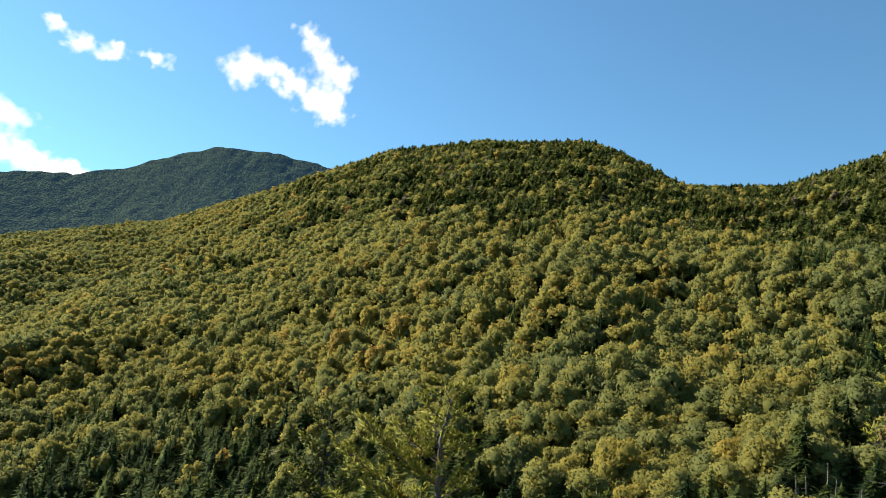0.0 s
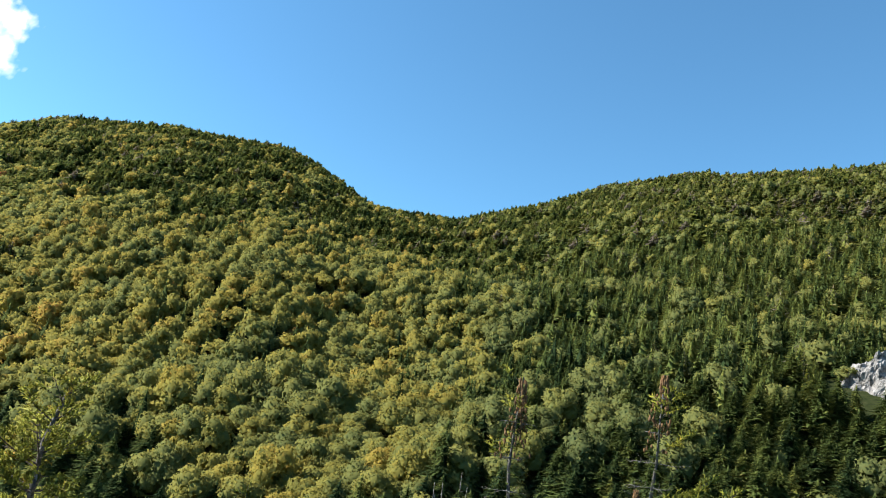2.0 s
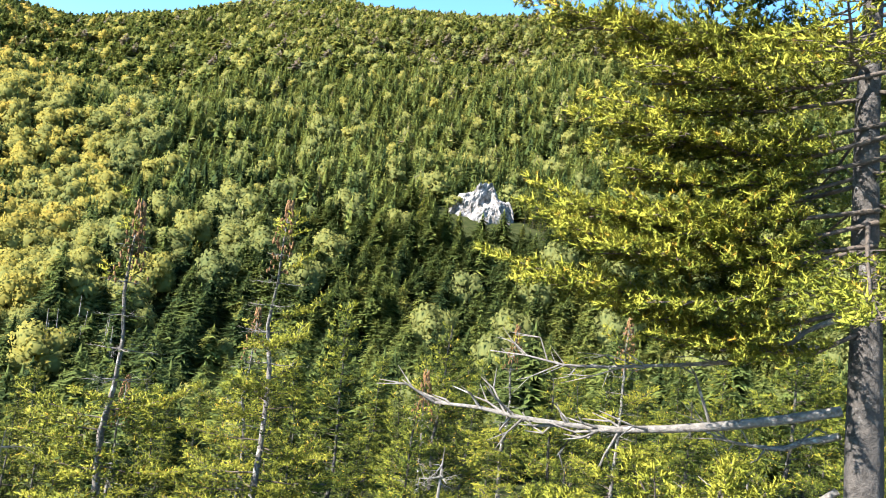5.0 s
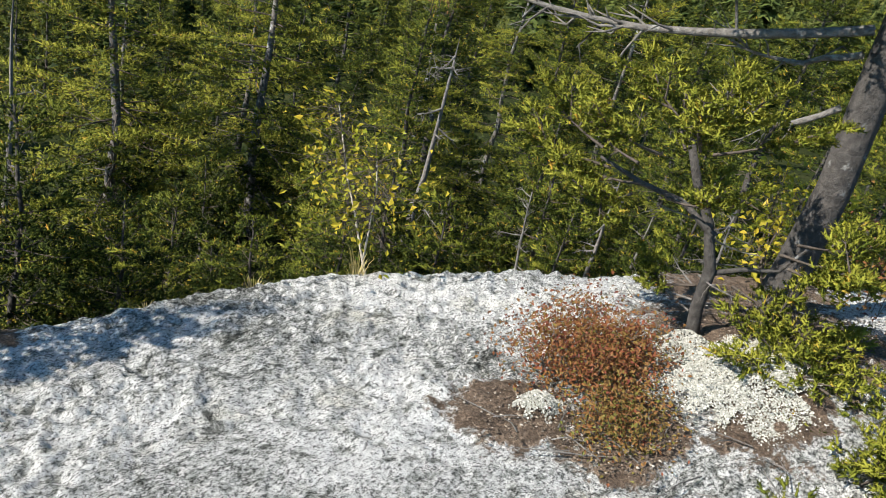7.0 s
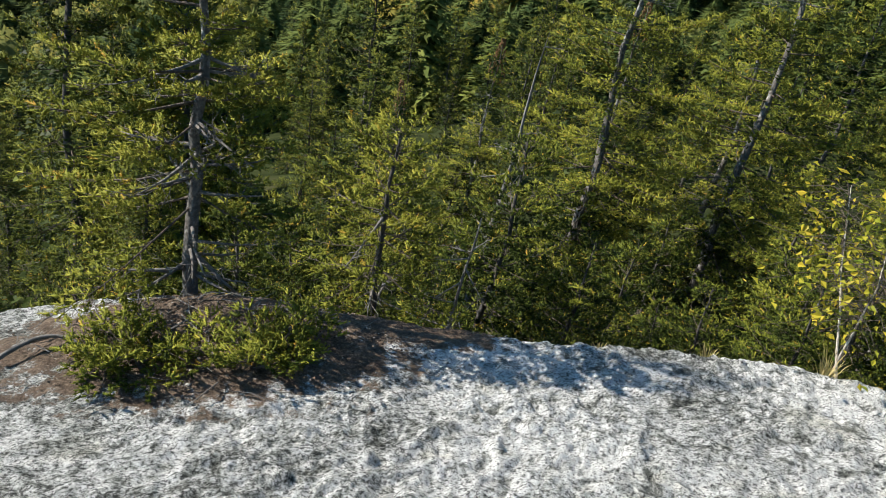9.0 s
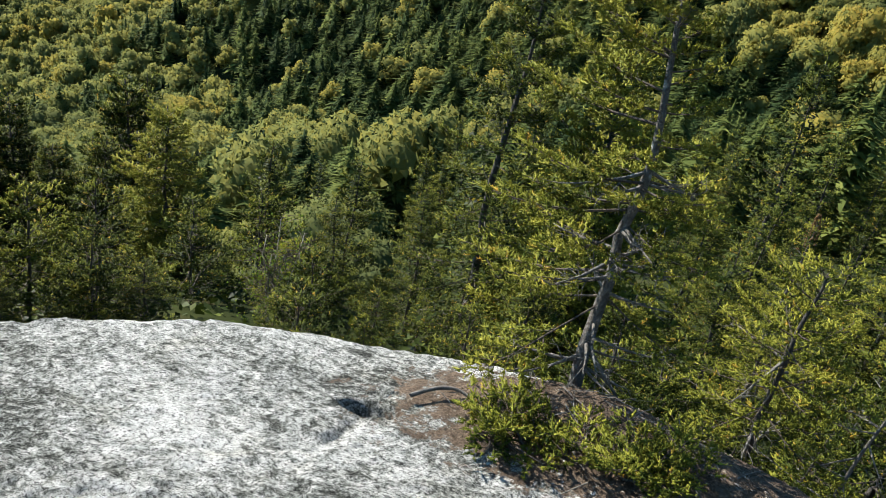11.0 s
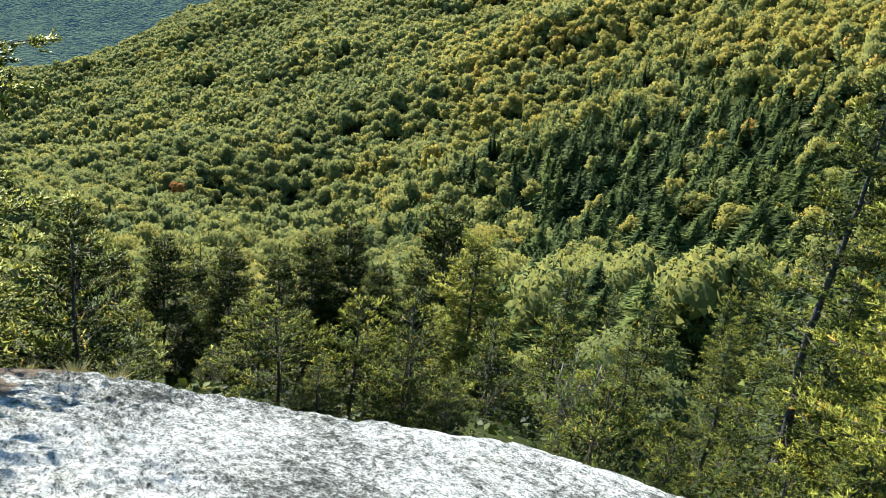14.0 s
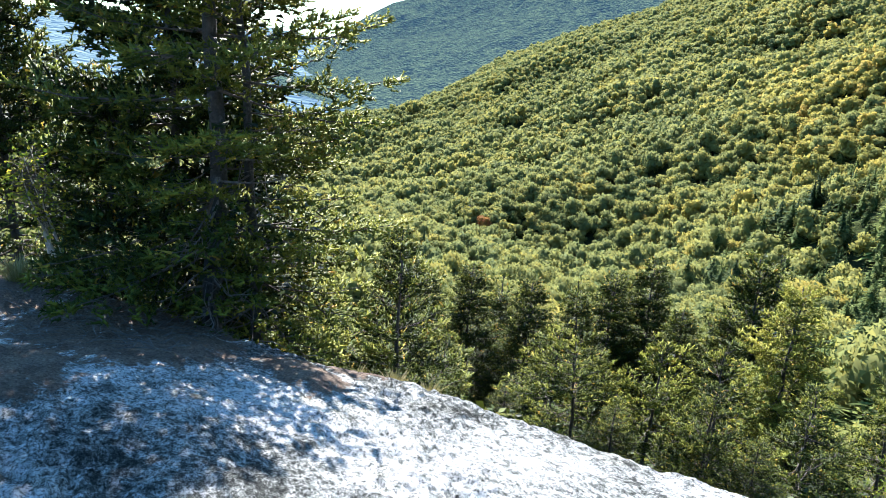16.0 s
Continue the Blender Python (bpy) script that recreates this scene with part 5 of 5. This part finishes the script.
def undergrowth():
    """Young spruces that hide the ground under the rim."""
    g = np.random.default_rng(919)
    kinds = []
    for q in range(3):
        t = spruce(460 + q, 1.5, 0.75, 0.02, 0.17, 5.5, 0.46, 0.052, 0.058, 0.022, 0.22 + 0.08 * q, dead=0, full=0.92)
        x, y = ((1.0, 6.2), (-4.4, 6.6), (6.6, 4.4))[q]
        kinds.append(t.plant("young_spruce", (x, y, land_z(x, y)), "bushy young spruce on the bench below the ledge", 6, 0.020, 0.019, group="young spruces under the rim"))
    x, y = ground_spots(4.4, 9.0, 1.15, -78, 72)
    x2, y2 = ground_spots(9.0, 17.0, 1.8, -94, 94)
    x, y = np.concatenate([x, x2]), np.concatenate([y, y2])
    edge = np.interp(np.degrees(np.arctan2(x, y)), RIM_AZ, RIM_R)
    r = np.hypot(x, y)
    keep = (r > edge + 0.7) & (g.random(len(r)) < 0.80)
    for px, py, pr in zip(x[keep], y[keep], r[keep]):
        seedling_spot(px, py, g.uniform(0.6, 1.3) * np.interp(pr, [4, 8, 16], [0.8, 1.3, 2.2]), 1.5, kinds, g, "bushy young spruce on the bench below the ledge", "young spruces under the rim")


undergrowth()

# dark twin spruce at the sunward end of the ledge
t = spruce(61, 5.4, 1.30, 0.05, 0.26, 6.5, 0.46, 0.066, 0.078, 0.075, 0.46, dead=14, dead_len=0.8, full=0.68, bare_low=0.3, inner=500)
left = t.plant("spruce_tree", (-5.05, 1.62, ledge_z(-5.05, 1.62)), "dense dark spruce shading the end of the ledge", 6, 0.024, 0.022, group="spruces on the ledge")
t = spruce(62, 4.8, 1.10, 0.08, 0.28, 6, 0.46, 0.066, 0.078, 0.055, 0.46, dead=12, dead_len=0.7, full=0.68, bare_low=0.3, inner=400)
t.plant("spruce_tree", (-5.0, 2.05, ledge_z(-5.0, 2.05)), "dense dark spruce shading the end of the ledge", 6, 0.024, 0.022, group="spruces on the ledge")
again(slim, -6.4, 1.30, 3.3, 130, 2.9)
again(slim, -9.2, 0.15, 2.6, 200, 2.9)
again(low, -6.3, 1.0, 0.75, 80, 2.3)
again(low, -4.55, 2.75, 0.2, 10, 2.3)
again(young, -7.6, 2.6, 1.0, 20, 3.0)

# low spruce mats on the ledge
def mat_spruce(seed, boughs, spread, high, tone):
    t = Tree(seed)
    for q in range(boughs):
        a = q * 2.4 + t.g.uniform(-0.4, 0.4)
        p = np.array([t.g.uniform(-1, 1) * spread[0] * 0.5, t.g.uniform(-1, 1) * spread[1] * 0.5, 0.0])
        pts = bough_curve(p, a, math.radians(t.g.uniform(5, 42)), high * t.g.uniform(1.0, 1.9), 0.05, t.g, 6)
        t.bough(pts, 0.006, 0.5, 0.042, 0.042, tone + t.g.normal(0, 0.06), 0.95, 0.1)
    return t


mat_spruce(71, 62, (0.80, 0.26), 0.11, 0.56).plant("spruce_shrub", (0.24, 3.02, ledge_z(0.24, 3.02)), "low creeping spruce mat at the foot of the mound", 9, 0.015, 0.009, category="shrub", dip=True)
mat_spruce(72, 34, (0.5, 0.45), 0.13, 0.60).plant("spruce_shrub", (3.42, 0.52, ledge_z(3.42, 0.52)), "low bright green spruce shrub beside the sapling", 9, 0.016, 0.009, category="shrub", dip=True)
mat_spruce(73, 30, (0.5, 0.4), 0.13, 0.60).plant("spruce_shrub", (2.95, 0.12, ledge_z(2.95, 0.12)), "low yellow-green spruce shrub on the ledge", 9, 0.016, 0.009, category="shrub", dip=True)
mat_spruce(74, 14, (0.4, 0.3), 0.12, 0.42).plant("spruce_shrub", (2.2, 0.22, ledge_z(2.2, 0.22)), "low olive spruce shrub on the ledge", 9, 0.015, 0.009, category="shrub", dip=True)


# ---------------------------------------------------------------- dead trees
def snag(seed, x, y, z, h, lean, rad, n, tl, label):
    t = Tree(seed)
    k = np.linspace(0, 1, 9)[:, None]
    axis = np.concatenate([lean[0] * h * k, lean[1] * h * k, h * k], 1) + np.cumsum(t.g.normal(0, 0.012 * h / 3, (9, 3)), 0) * [1, 1, 0]
    t.stem(axis, rad, 0.005, 7)
    for q in range(n):
        s = t.g.uniform(0.12, 0.97)
        p = np.array([np.interp(s, k[:, 0], axis[:, c]) for c in range(3)])
        t.dead.append(t.bare(bough_curve(p, t.g.uniform(0, 6.28), math.radians(t.g.uniform(-25, 15)), tl * (1.1 - 0.7 * s) * t.g.uniform(0.5, 1.2), 0.05, t.g, 4), 0.004 + rad * 0.14, 7, tl * 0.35))
    return t.plant("dead_tree", (x, y, z), label, 8, 0.02, 0.004, bark=GREY_WOOD, category="dead tree", group="dead trees below the rim")


snag(81, 3.72, 8.66, land_z(3.72, 8.66), 3.9, (0.06, -0.02), 0.05, 26, 0.55, "bare silver-grey dead spruce leaning beside live ones")
snag(82, 7.35, 5.75, land_z(7.35, 5.75), 3.4, (0.03, -0.03), 0.075, 14, 0.6, "broken weathered snag with pale jagged stubs")
snag(83, 6.7, 2.95, -1.6, 1.5, (0.02, -0.03), 0.035, 8, 0.3, "short pale dead stem behind the ledge")
snag(84, 6.8, 2.6, -1.5, 1.1, (0.06, -0.06), 0.03, 6, 0.3, "short pale dead stem behind the ledge")
snag(85, 5.6, 3.1, -1.2, 1.1, (-0.05, 0.03), 0.016, 12, 0.35, "thin grey dead sapling behind the ledge")
snag(86, 6.0, 1.6, -0.9, 1.1, (0.04, 0.03), 0.016, 14, 0.4, "thin grey dead sapling behind the ledge")
snag(87, 1.75, 4.5, -1.1, 1.2, (0.10, 0.0), 0.02, 14, 0.45, "tangle of grey dead spruce twigs at the rim")


# ---------------------------------------------------------------- leafy saplings, bush, grass
def leaves(c, nrm, size, g, fold=0.25):
    """Pointed oval leaves of four triangles."""
    nrm = unit(nrm)
    ref = np.where(np.abs(nrm[:, 2:3]) > 0.9, [[1.0, 0, 0]], [[0, 0, 1.0]])
    a = unit(np.cross(nrm, ref))
    b = np.cross(nrm, a)
    sp = g.uniform(0, 6.28, len(c))[:, None]
    a, b = a * np.cos(sp) + b * np.sin(sp), b * np.cos(sp) - a * np.sin(sp)
    s = size[:, None]
    lift = nrm * s * fold
    v = np.stack([c - a * s * 0.5, c + b * s * 0.34 + lift, c - b * s * 0.34 + lift, c + a * s * 0.6, c + a * s * 0.02], 1).reshape(-1, 3)
    k = np.arange(len(c)) * 5
    f = np.concatenate([np.stack(q, 1) for q in ((k, k + 4, k + 1), (k + 1, k + 4, k + 3), (k, k + 2, k + 4), (k + 2, k + 3, k + 4))])
    return v, f


def leafy(seed, at, h, spread, stems, per, leaf, mat, bark_mat, tone, name, label, category, low=0.35, rad=0.012, leaf_label=""):
    t = Tree(seed)
    g = t.g
    cs, ts = [], []
    for q in range(stems):
        a, out = g.uniform(0, 6.28), g.uniform(0.2, 1.0)
        b = np.array([g.normal(0, 0.04), g.normal(0, 0.04), 0]) if stems < 6 else np.array([g.uniform(-1, 1) * spread[0] * 0.6, g.uniform(-1, 1) * spread[1] * 0.6, 0])
        top = b + [math.cos(a) * spread[0] * out * 0.6, math.sin(a) * spread[1] * out * 0.6, h * g.uniform(0.7, 1.05)]
        pts = b + (top - b) * np.linspace(0, 1, 6)[:, None] + np.cumsum(g.normal(0, 0.02 * h, (6, 3)), 0) * np.linspace(0, 1, 6)[:, None]
        t.stem(pts, rad, rad * 0.3, 5 if stems < 6 else 3)
        for w in range(per):
            s = g.uniform(low, 1)
            p = np.array([np.interp(s, np.linspace(0, 1, 6), pts[:, c]) for c in range(3)])
            reach = g.normal(0, 1, 3) * np.array([spread[0], spread[1], min(spread) * 0.7]) * 0.30 * (1.15 - s * 0.5)
            e = p + reach
            if stems < 6 and g.random() < 0.4:
                v, f = tube([p, (p + e) / 2 + [0, 0, 0.02], e], [rad * 0.3, rad * 0.2, 0.001], 3)
                t.wood.append((v, f, 0.0))
            cs.append(e), ts.append(tone + g.normal(0, 0.2))
    cs = np.array(cs)
    v, f = leaves(cs, g.normal(size=cs.shape) * 0.7 + [0, 0, 0.6], leaf * g.uniform(0.6, 1.25, len(cs)), g)
    ob = new(name)
    tagged(ob, label, category)
    ob.location = level(*at)
    sv, sf, st = merge(t.trunk)
    part("stem_wood", arrays_mesh("stem_wood", sv, sf, smooth=True), bark_mat, ob)
    if t.wood:
        sv, sf, st = merge(t.wood)
        part("twig_wood", arrays_mesh("twig_wood", sv, sf, smooth=True), TWIG, ob)
    part("foliage", arrays_mesh("foliage", v, f, tint=np.clip(np.repeat(ts, 5), 0, 1)), mat, ob, leaf_label)
    return ob


leafy(91, (3.42, 2.90, -0.25), 0.92, (0.75, 0.7), 2, 230, 0.042, BIRCH_LEAVES, BIRCH_BARK, 0.66, "birch_sapling", "thin birch sapling with yellowing leaves at the rim", "sapling", 0.45, 0.009, "yellow heart-shaped leaves")
leafy(92, (-5.95, 0.75, -0.2), 0.95, (0.55, 0.45), 5, 130, 0.034, BIRCH_LEAVES, BIRCH_BARK, 0.35, "birch_sapling", "leafy green and yellow birch sapling beside dark spruces", "sapling", 0.3, 0.012, "backlit green and yellow leaves")
leafy(93, (-2.9, 7.4, land_z(-2.9, 7.4)), 1.3, (0.6, 0.6), 5, 170, 0.032, BIRCH_LEAVES, BIRCH_BARK, 0.10, "leafy_sapling", "bright green leafy sapling below the rim", "sapling", 0.3, 0.016, "bright green leaves")
leafy(94, (2.98, 1.25, ledge_z(2.95, 1.22) - 0.02), 0.20, (0.40, 0.32), 150, 60, 0.017, BUSH_LEAVES, TWIG, 0.50, "huckleberry_bush", "low autumn-red huckleberry bush on the ledge", "bush", 0.25, 0.0025, "small red and bronze leaves")
leafy(95, (2.62, 0.98, ledge_z(2.62, 0.98) - 0.02), 0.12, (0.28, 0.20), 80, 42, 0.015, BUSH_LEAVES, TWIG, 0.28, "huckleberry_bush", "low bronze-green huckleberry bush on bare earth", "bush", 0.2, 0.0022, "small bronze-green leaves")
leafy(96, (4.9, 0.2, 0.1), 0.42, (0.7, 0.5), 90, 26, 0.024, BUSH_LEAVES, TWIG, 0.45, "huckleberry_bush", "rust-red huckleberry bush behind the big spruce", "bush", 0.2, 0.003, "small rust-red leaves")
leafy(97, (5.2, 1.1, -0.1), 0.7, (0.6, 0.5), 5, 70, 0.05, BIRCH_LEAVES, TWIG, 0.75, "leafy_shrub", "yellow-leaved shrub beside the spruce trunk", "shrub", 0.2, 0.008, "yellow leaves")


def tuft(x, y, z, n, h, seed):
    g = np.random.default_rng(seed)
    a, ln = g.uniform(0, 6.28, n), h * g.uniform(0.5, 1.15, n)
    o = np.stack([np.cos(a), np.sin(a), np.zeros(n)], 1)
    b = o * (g.uniform(0, 0.05, n))[:, None]
    tip = b + o * (ln * g.uniform(0.2, 0.75, n))[:, None] + np.stack([np.zeros(n), np.zeros(n), ln * 0.8], 1)
    mid = (b + tip) / 2 + np.stack([np.zeros(n), np.zeros(n), ln * 0.18], 1)
    s = np.stack([-o[:, 1], o[:, 0], np.zeros(n)], 1) * 0.0022
    v = np.stack([b - s, b + s, mid - s, mid + s, tip], 1).reshape(-1, 3)
    k = np.arange(n) * 5
    f = np.concatenate([np.stack(q, 1) for q in ((k, k + 1, k + 3), (k, k + 3, k + 2), (k + 2, k + 3, k + 4))])
    return thing("grass_tuft", arrays_mesh("grass_tuft", v, f, tint=np.repeat(g.uniform(0, 1, n), 5)), GRASS, "tuft of dry straw-coloured grass at the rock's edge", "grass", "grass tufts", m=Matrix.Translation(level(x, y, z)))


for k, (x, y, n, h) in enumerate(((-3.62, 2.30, 260, 0.14), (-3.85, 2.15, 240, 0.16), (-5.75, 0.5, 320, 0.26), (2.72, 3.12, 50, 0.10), (3.25, 2.86, 60, 0.17), (-3.45, 2.42, 160, 0.10), (2.2, 3.32, 40, 0.07))):
    tuft(x, y, ledge_z(x, y) - 0.02, n, h, 200 + k)

# curved grey stick by the mound
sp = np.linspace(0, 1, 12)
v, f = tube(np.stack([-0.50 + 0.30 * sp, 3.10 + 0.10 * np.sin(sp * 2.6), 0.03 + 0.035 * np.sin(sp * 3.1)], 1), 0.011 * (1 - 0.5 * sp), 7)
thing("stick", arrays_mesh("stick", v, f, smooth=True), GREY_WOOD, "curved bleached stick lying on the granite", "stick", m=LEVEL @ Matrix.Translation((0, 0, ledge_z(-0.4, 3.12) - 0.01)))


# reindeer lichen cushions
def lichen(x, y, rx, ry, n, seed):
    g = np.random.default_rng(seed)
    a, q = g.uniform(0, 6.28, n), np.sqrt(g.uniform(0, 1, n))
    q = q * (0.55 + 0.8 * value_noise(np.cos(a) * 2 + seed, np.sin(a) * 2, 0.45, seed)) + np.abs(g.normal(0, 0.10, n)) * (g.random(n) < 0.35)
    px, py = x + rx * q * np.cos(a), y + ry * q * np.sin(a)
    pz = ledge_base(px, py) + 0.040 * np.maximum(1 - q ** 2, -0.2) + 0.036 * value_noise(px, py, 0.055, 5) + 0.010
    c = np.stack([px, py, pz], 1)
    v, f = shard_quads(c, g.normal(size=(n, 3)) + [0, 0, 0.5], 0.0040 * g.uniform(0.6, 1.5, n), g.uniform(0, 6.28, n))
    return thing("reindeer_lichen", arrays_mesh("reindeer_lichen", v, f, tint=np.repeat(np.clip(g.normal(0.6, 0.25, n), 0, 1), 4)), LICHEN, "pale grey-green cushion of reindeer lichen", "lichen", kind="stuff")


lichen(3.12, 0.72, 0.34, 0.27, 26000, 301)
lichen(2.52, 1.27, 0.10, 0.09, 3000, 302)
lichen(3.28, 1.02, 0.16, 0.14, 5500, 303)


# ---------------------------------------------------------------- white outcrop on the far slope
def build_outcrop():
    az, r = radians(OUTCROP[0]), OUTCROP[1]
    cx, cy = r * math.sin(az), r * math.cos(az)
    zb = land_z(cx * 0.97, cy * 0.97) - 4
    u, w = np.meshgrid(np.linspace(-1, 1, 60), np.linspace(0, 1, 44), indexing="ij")
    top = 16.0 * (1 - 0.45 * np.abs(u) ** 4) * (0.92 + 0.22 * fbm(u * 9, u * 0, 4.0, 4, 1.7))
    lx = u * 9.5
    bulge = 5.0 * (1 - w ** 2) * (1 - 0.5 * u ** 2) - 4.0 * w
    crag = fbm(lx, w * 14, 5.0, 5, 2.2) * 2.8 + np.round(fbm(lx, w * 14, 3.0, 2, 6.1) * 4) / 4 * 1.1
    ax = np.array([math.cos(az), -math.sin(az)])
    tw = np.array([-math.sin(az), -math.cos(az)])
    px = cx + ax[0] * lx + tw[0] * (bulge + crag)
    py = cy + ax[1] * lx + tw[1] * (bulge + crag)
    pz = zb + top * w + crag * 0.3
    i, j = np.meshgrid(np.arange(59), np.arange(43), indexing="ij")
    q = (i * 44 + j).ravel()
    m, n, l, bsdf = material("pale_cliff_rock")
    a = tex_noise(n, l, 0.6, 7, 0.75)
    rr = ramp(n, [(0.40, (0.045, 0.042, 0.036)), (0.50, (0.17, 0.16, 0.15)), (0.68, (0.32, 0.30, 0.285))])
    l.new(a.outputs["Fac"], rr.inputs["Fac"])
    l.new(rr.outputs["Color"], bsdf.inputs["Base Color"])
    bsdf.inputs["Roughness"].default_value = 0.9
    return thing("rock_outcrop", arrays_mesh("rock_outcrop", np.stack([px, py, pz], -1), None, quads=np.stack([q, q + 44, q + 45, q + 1], 1)), m, "pale craggy rock outcrop among spruces on the slope", "outcrop")


build_outcrop()


# bare pale trunks standing in a gap on the slope
g = np.random.default_rng(77)
pale_v, pale_f, _ = merge([(*tube([(0, 0, 0), (0.05, 0.02, 4), (0.02, 0.08, 8.2)], [0.13, 0.10, 0.03], 5), 0.0), (*tube([(0.05, 0.02, 5), (0.9, 0.3, 5.2)], [0.04, 0.01], 3), 0.0), (*tube([(0.04, 0.04, 6.2), (-0.7, 0.4, 6.0)], [0.035, 0.01], 3), 0.0), (*tube([(0.04, 0.04, 3.6), (-0.3, -0.9, 3.7)], [0.035, 0.01], 3), 0.0)])
pale_me = arrays_mesh("pale_trunk", pale_v, pale_f, smooth=True)
pale_me.materials.append(GREY_WOOD)
for k in range(16):
    a, r = radians(g.uniform(26.5, 31.5)), g.uniform(118, 133)
    x, y = r * math.sin(a), r * math.cos(a)
    ob = tagged(new("dead_tree", pale_me), "bare pale dead trunk in a gap of the woods", "dead tree", "pale trunks on the slope")
    ob.matrix_world = pose(*level(x, y, land_z(x, y) - 0.3), g.uniform(-4, 4), g.uniform(-4, 4), g.uniform(0, 360)) @ Matrix.Scale(g.uniform(0.7, 1.15), 4)


# fallen twigs and cones on the patches of earth
def litter(cx, cy, rx, ry, n, seed):
    g = np.random.default_rng(seed)
    parts = []
    for q in range(n):
        x, y = cx + g.normal(0, rx), cy + g.normal(0, ry)
        a, ln = g.uniform(0, 6.28), g.uniform(0.02, 0.12)
        z = ledge_z(x, y) + 0.032
        o = np.array([math.cos(a), math.sin(a), 0]) * ln
        v, f = tube([np.array([x, y, z]) - o, np.array([x, y, z + g.uniform(0, 0.012)]) + g.normal(0, 0.006, 3), np.array([x, y, z]) + o], [0.003, 0.0026, 0.001], 3)
        parts.append((v, f, 0.0))
    v, f, t = merge(parts)
    return thing("twig_litter", arrays_mesh("twig_litter", v, f), GREY_WOOD, "scattered grey fallen twigs on bare earth", "litter", kind="stuff")


litter(0.2, 3.3, 0.35, 0.2, 90, 501)
litter(-4.7, 1.0, 0.45, 0.4, 260, 502)
litter(2.6, 1.0, 0.3, 0.3, 60, 503)
litter(4.0, 1.0, 0.4, 0.4, 90, 504)


# round leafy trees in the ravine below the rim
def leafy_tree(x, y, wide, high, seed, tone, label):
    g = np.random.default_rng(seed)
    v, f, t, nr = hardwood(9, 5200, 0.016, g)
    ob = tagged(new("maple_tree"), label, "tree", "leafy trees in the ravine")
    z = land_z(x, y) - 0.1
    ob.location = level(x, y, z)
    part("crown", arrays_mesh("crown", v * [wide, wide, high] + [0, 0, high * 0.12], f, tint=np.clip(t + tone, 0, 1), normals=nr), FAR_LEAVES, ob, "rounded leafy crown").color = (0.5, 0.5, 0.5, 1)
    tv, tf = tube([(0, 0, -0.3), (0.05, 0.03, high * 0.4), (0, 0.08, high * 0.75)], [0.10, 0.08, 0.03], 6)
    part("trunk", arrays_mesh("trunk", tv, tf, smooth=True), BARK, ob)


leafy_tree(-11.6, 27.6, 5.4, 6.6, 601, 0.340, "leafy green maple with a yellowing top")
leafy_tree(-9.0, 28.6, 5.6, 6.6, 602, 0.200, "leafy green maple among dark spruces")
leafy_tree(-10.0, 25.4, 4.4, 5.4, 603, 0.260, "leafy green maple among dark spruces")
leafy_tree(-6.6, 24.6, 4.2, 5.0, 604, 0.140, "leafy green maple among dark spruces")
leafy_tree(-13.6, 24.8, 4.2, 5.0, 605, 0.180, "leafy green maple among dark spruces")


# small stones, bark crumbs and cone scales on the bare earth
def gravel(spots, n, seed):
    g = np.random.default_rng(seed)
    x, y = np.concatenate([g.normal(cx, rx, n) for cx, cy, rx, ry in spots]), np.concatenate([g.normal(cy, ry, n) for cx, cy, rx, ry in spots])
    ok = soil_at(x, y) > 0.42
    x, y = x[ok], y[ok]
    size = 0.0022 + 0.006 * g.random(len(x)) ** 3
    shape = OCTA[None] * g.uniform(0.6, 1.3, (len(x), 6, 1)) * [1.2, 1.0, 0.6] * size[:, None, None]
    a = g.uniform(0, 6.28, len(x))[:, None]
    px, py = shape[..., 0] * np.cos(a) - shape[..., 1] * np.sin(a), shape[..., 0] * np.sin(a) + shape[..., 1] * np.cos(a)
    v = np.stack([px + x[:, None], py + y[:, None], shape[..., 2] + (ledge_base(x, y) + 0.022)[:, None]], -1).reshape(-1, 3)
    f = (OCTA_F[None] + (np.arange(len(x)) * 6)[:, None, None]).reshape(-1, 3)
    return thing("gravel", arrays_mesh("gravel", v, f, tint=np.repeat(0.9 * g.random(len(x)) ** 1.6, 6)), GRAVEL, "small pale stones and bark crumbs on brown earth", "gravel", kind="stuff")


GRAVEL = foliage("earth_crumbs", [(0.0, (0.05, 0.038, 0.028)), (0.45, (0.16, 0.12, 0.085)), (0.8, (0.30, 0.26, 0.21)), (1.0, (0.50, 0.48, 0.44))], 0.0, 0.9, 40, gloss=0.2)
gravel(((0.28, 3.2, 0.5, 0.25), (1.0, 3.3, 0.4, 0.15), (2.5, 1.2, 0.22, 0.22), (2.6, 0.95, 0.25, 0.18), (3.9, 0.8, 0.4, 0.4), (-4.8, 1.0, 0.5, 0.45)), 1500, 701)
leafy_tree(-266.7, 195.0, 8.0, 8.5, 606, 0.92, "maple turned dull red among green hardwoods")
leafy_tree(-254.7, 163.0, 7.5, 8.0, 607, 0.90, "maple turned dull red among green hardwoods")
leafy_tree(-262.0, 201.0, 6.0, 7.0, 608, 0.86, "small maple turned rust red among green hardwoods")
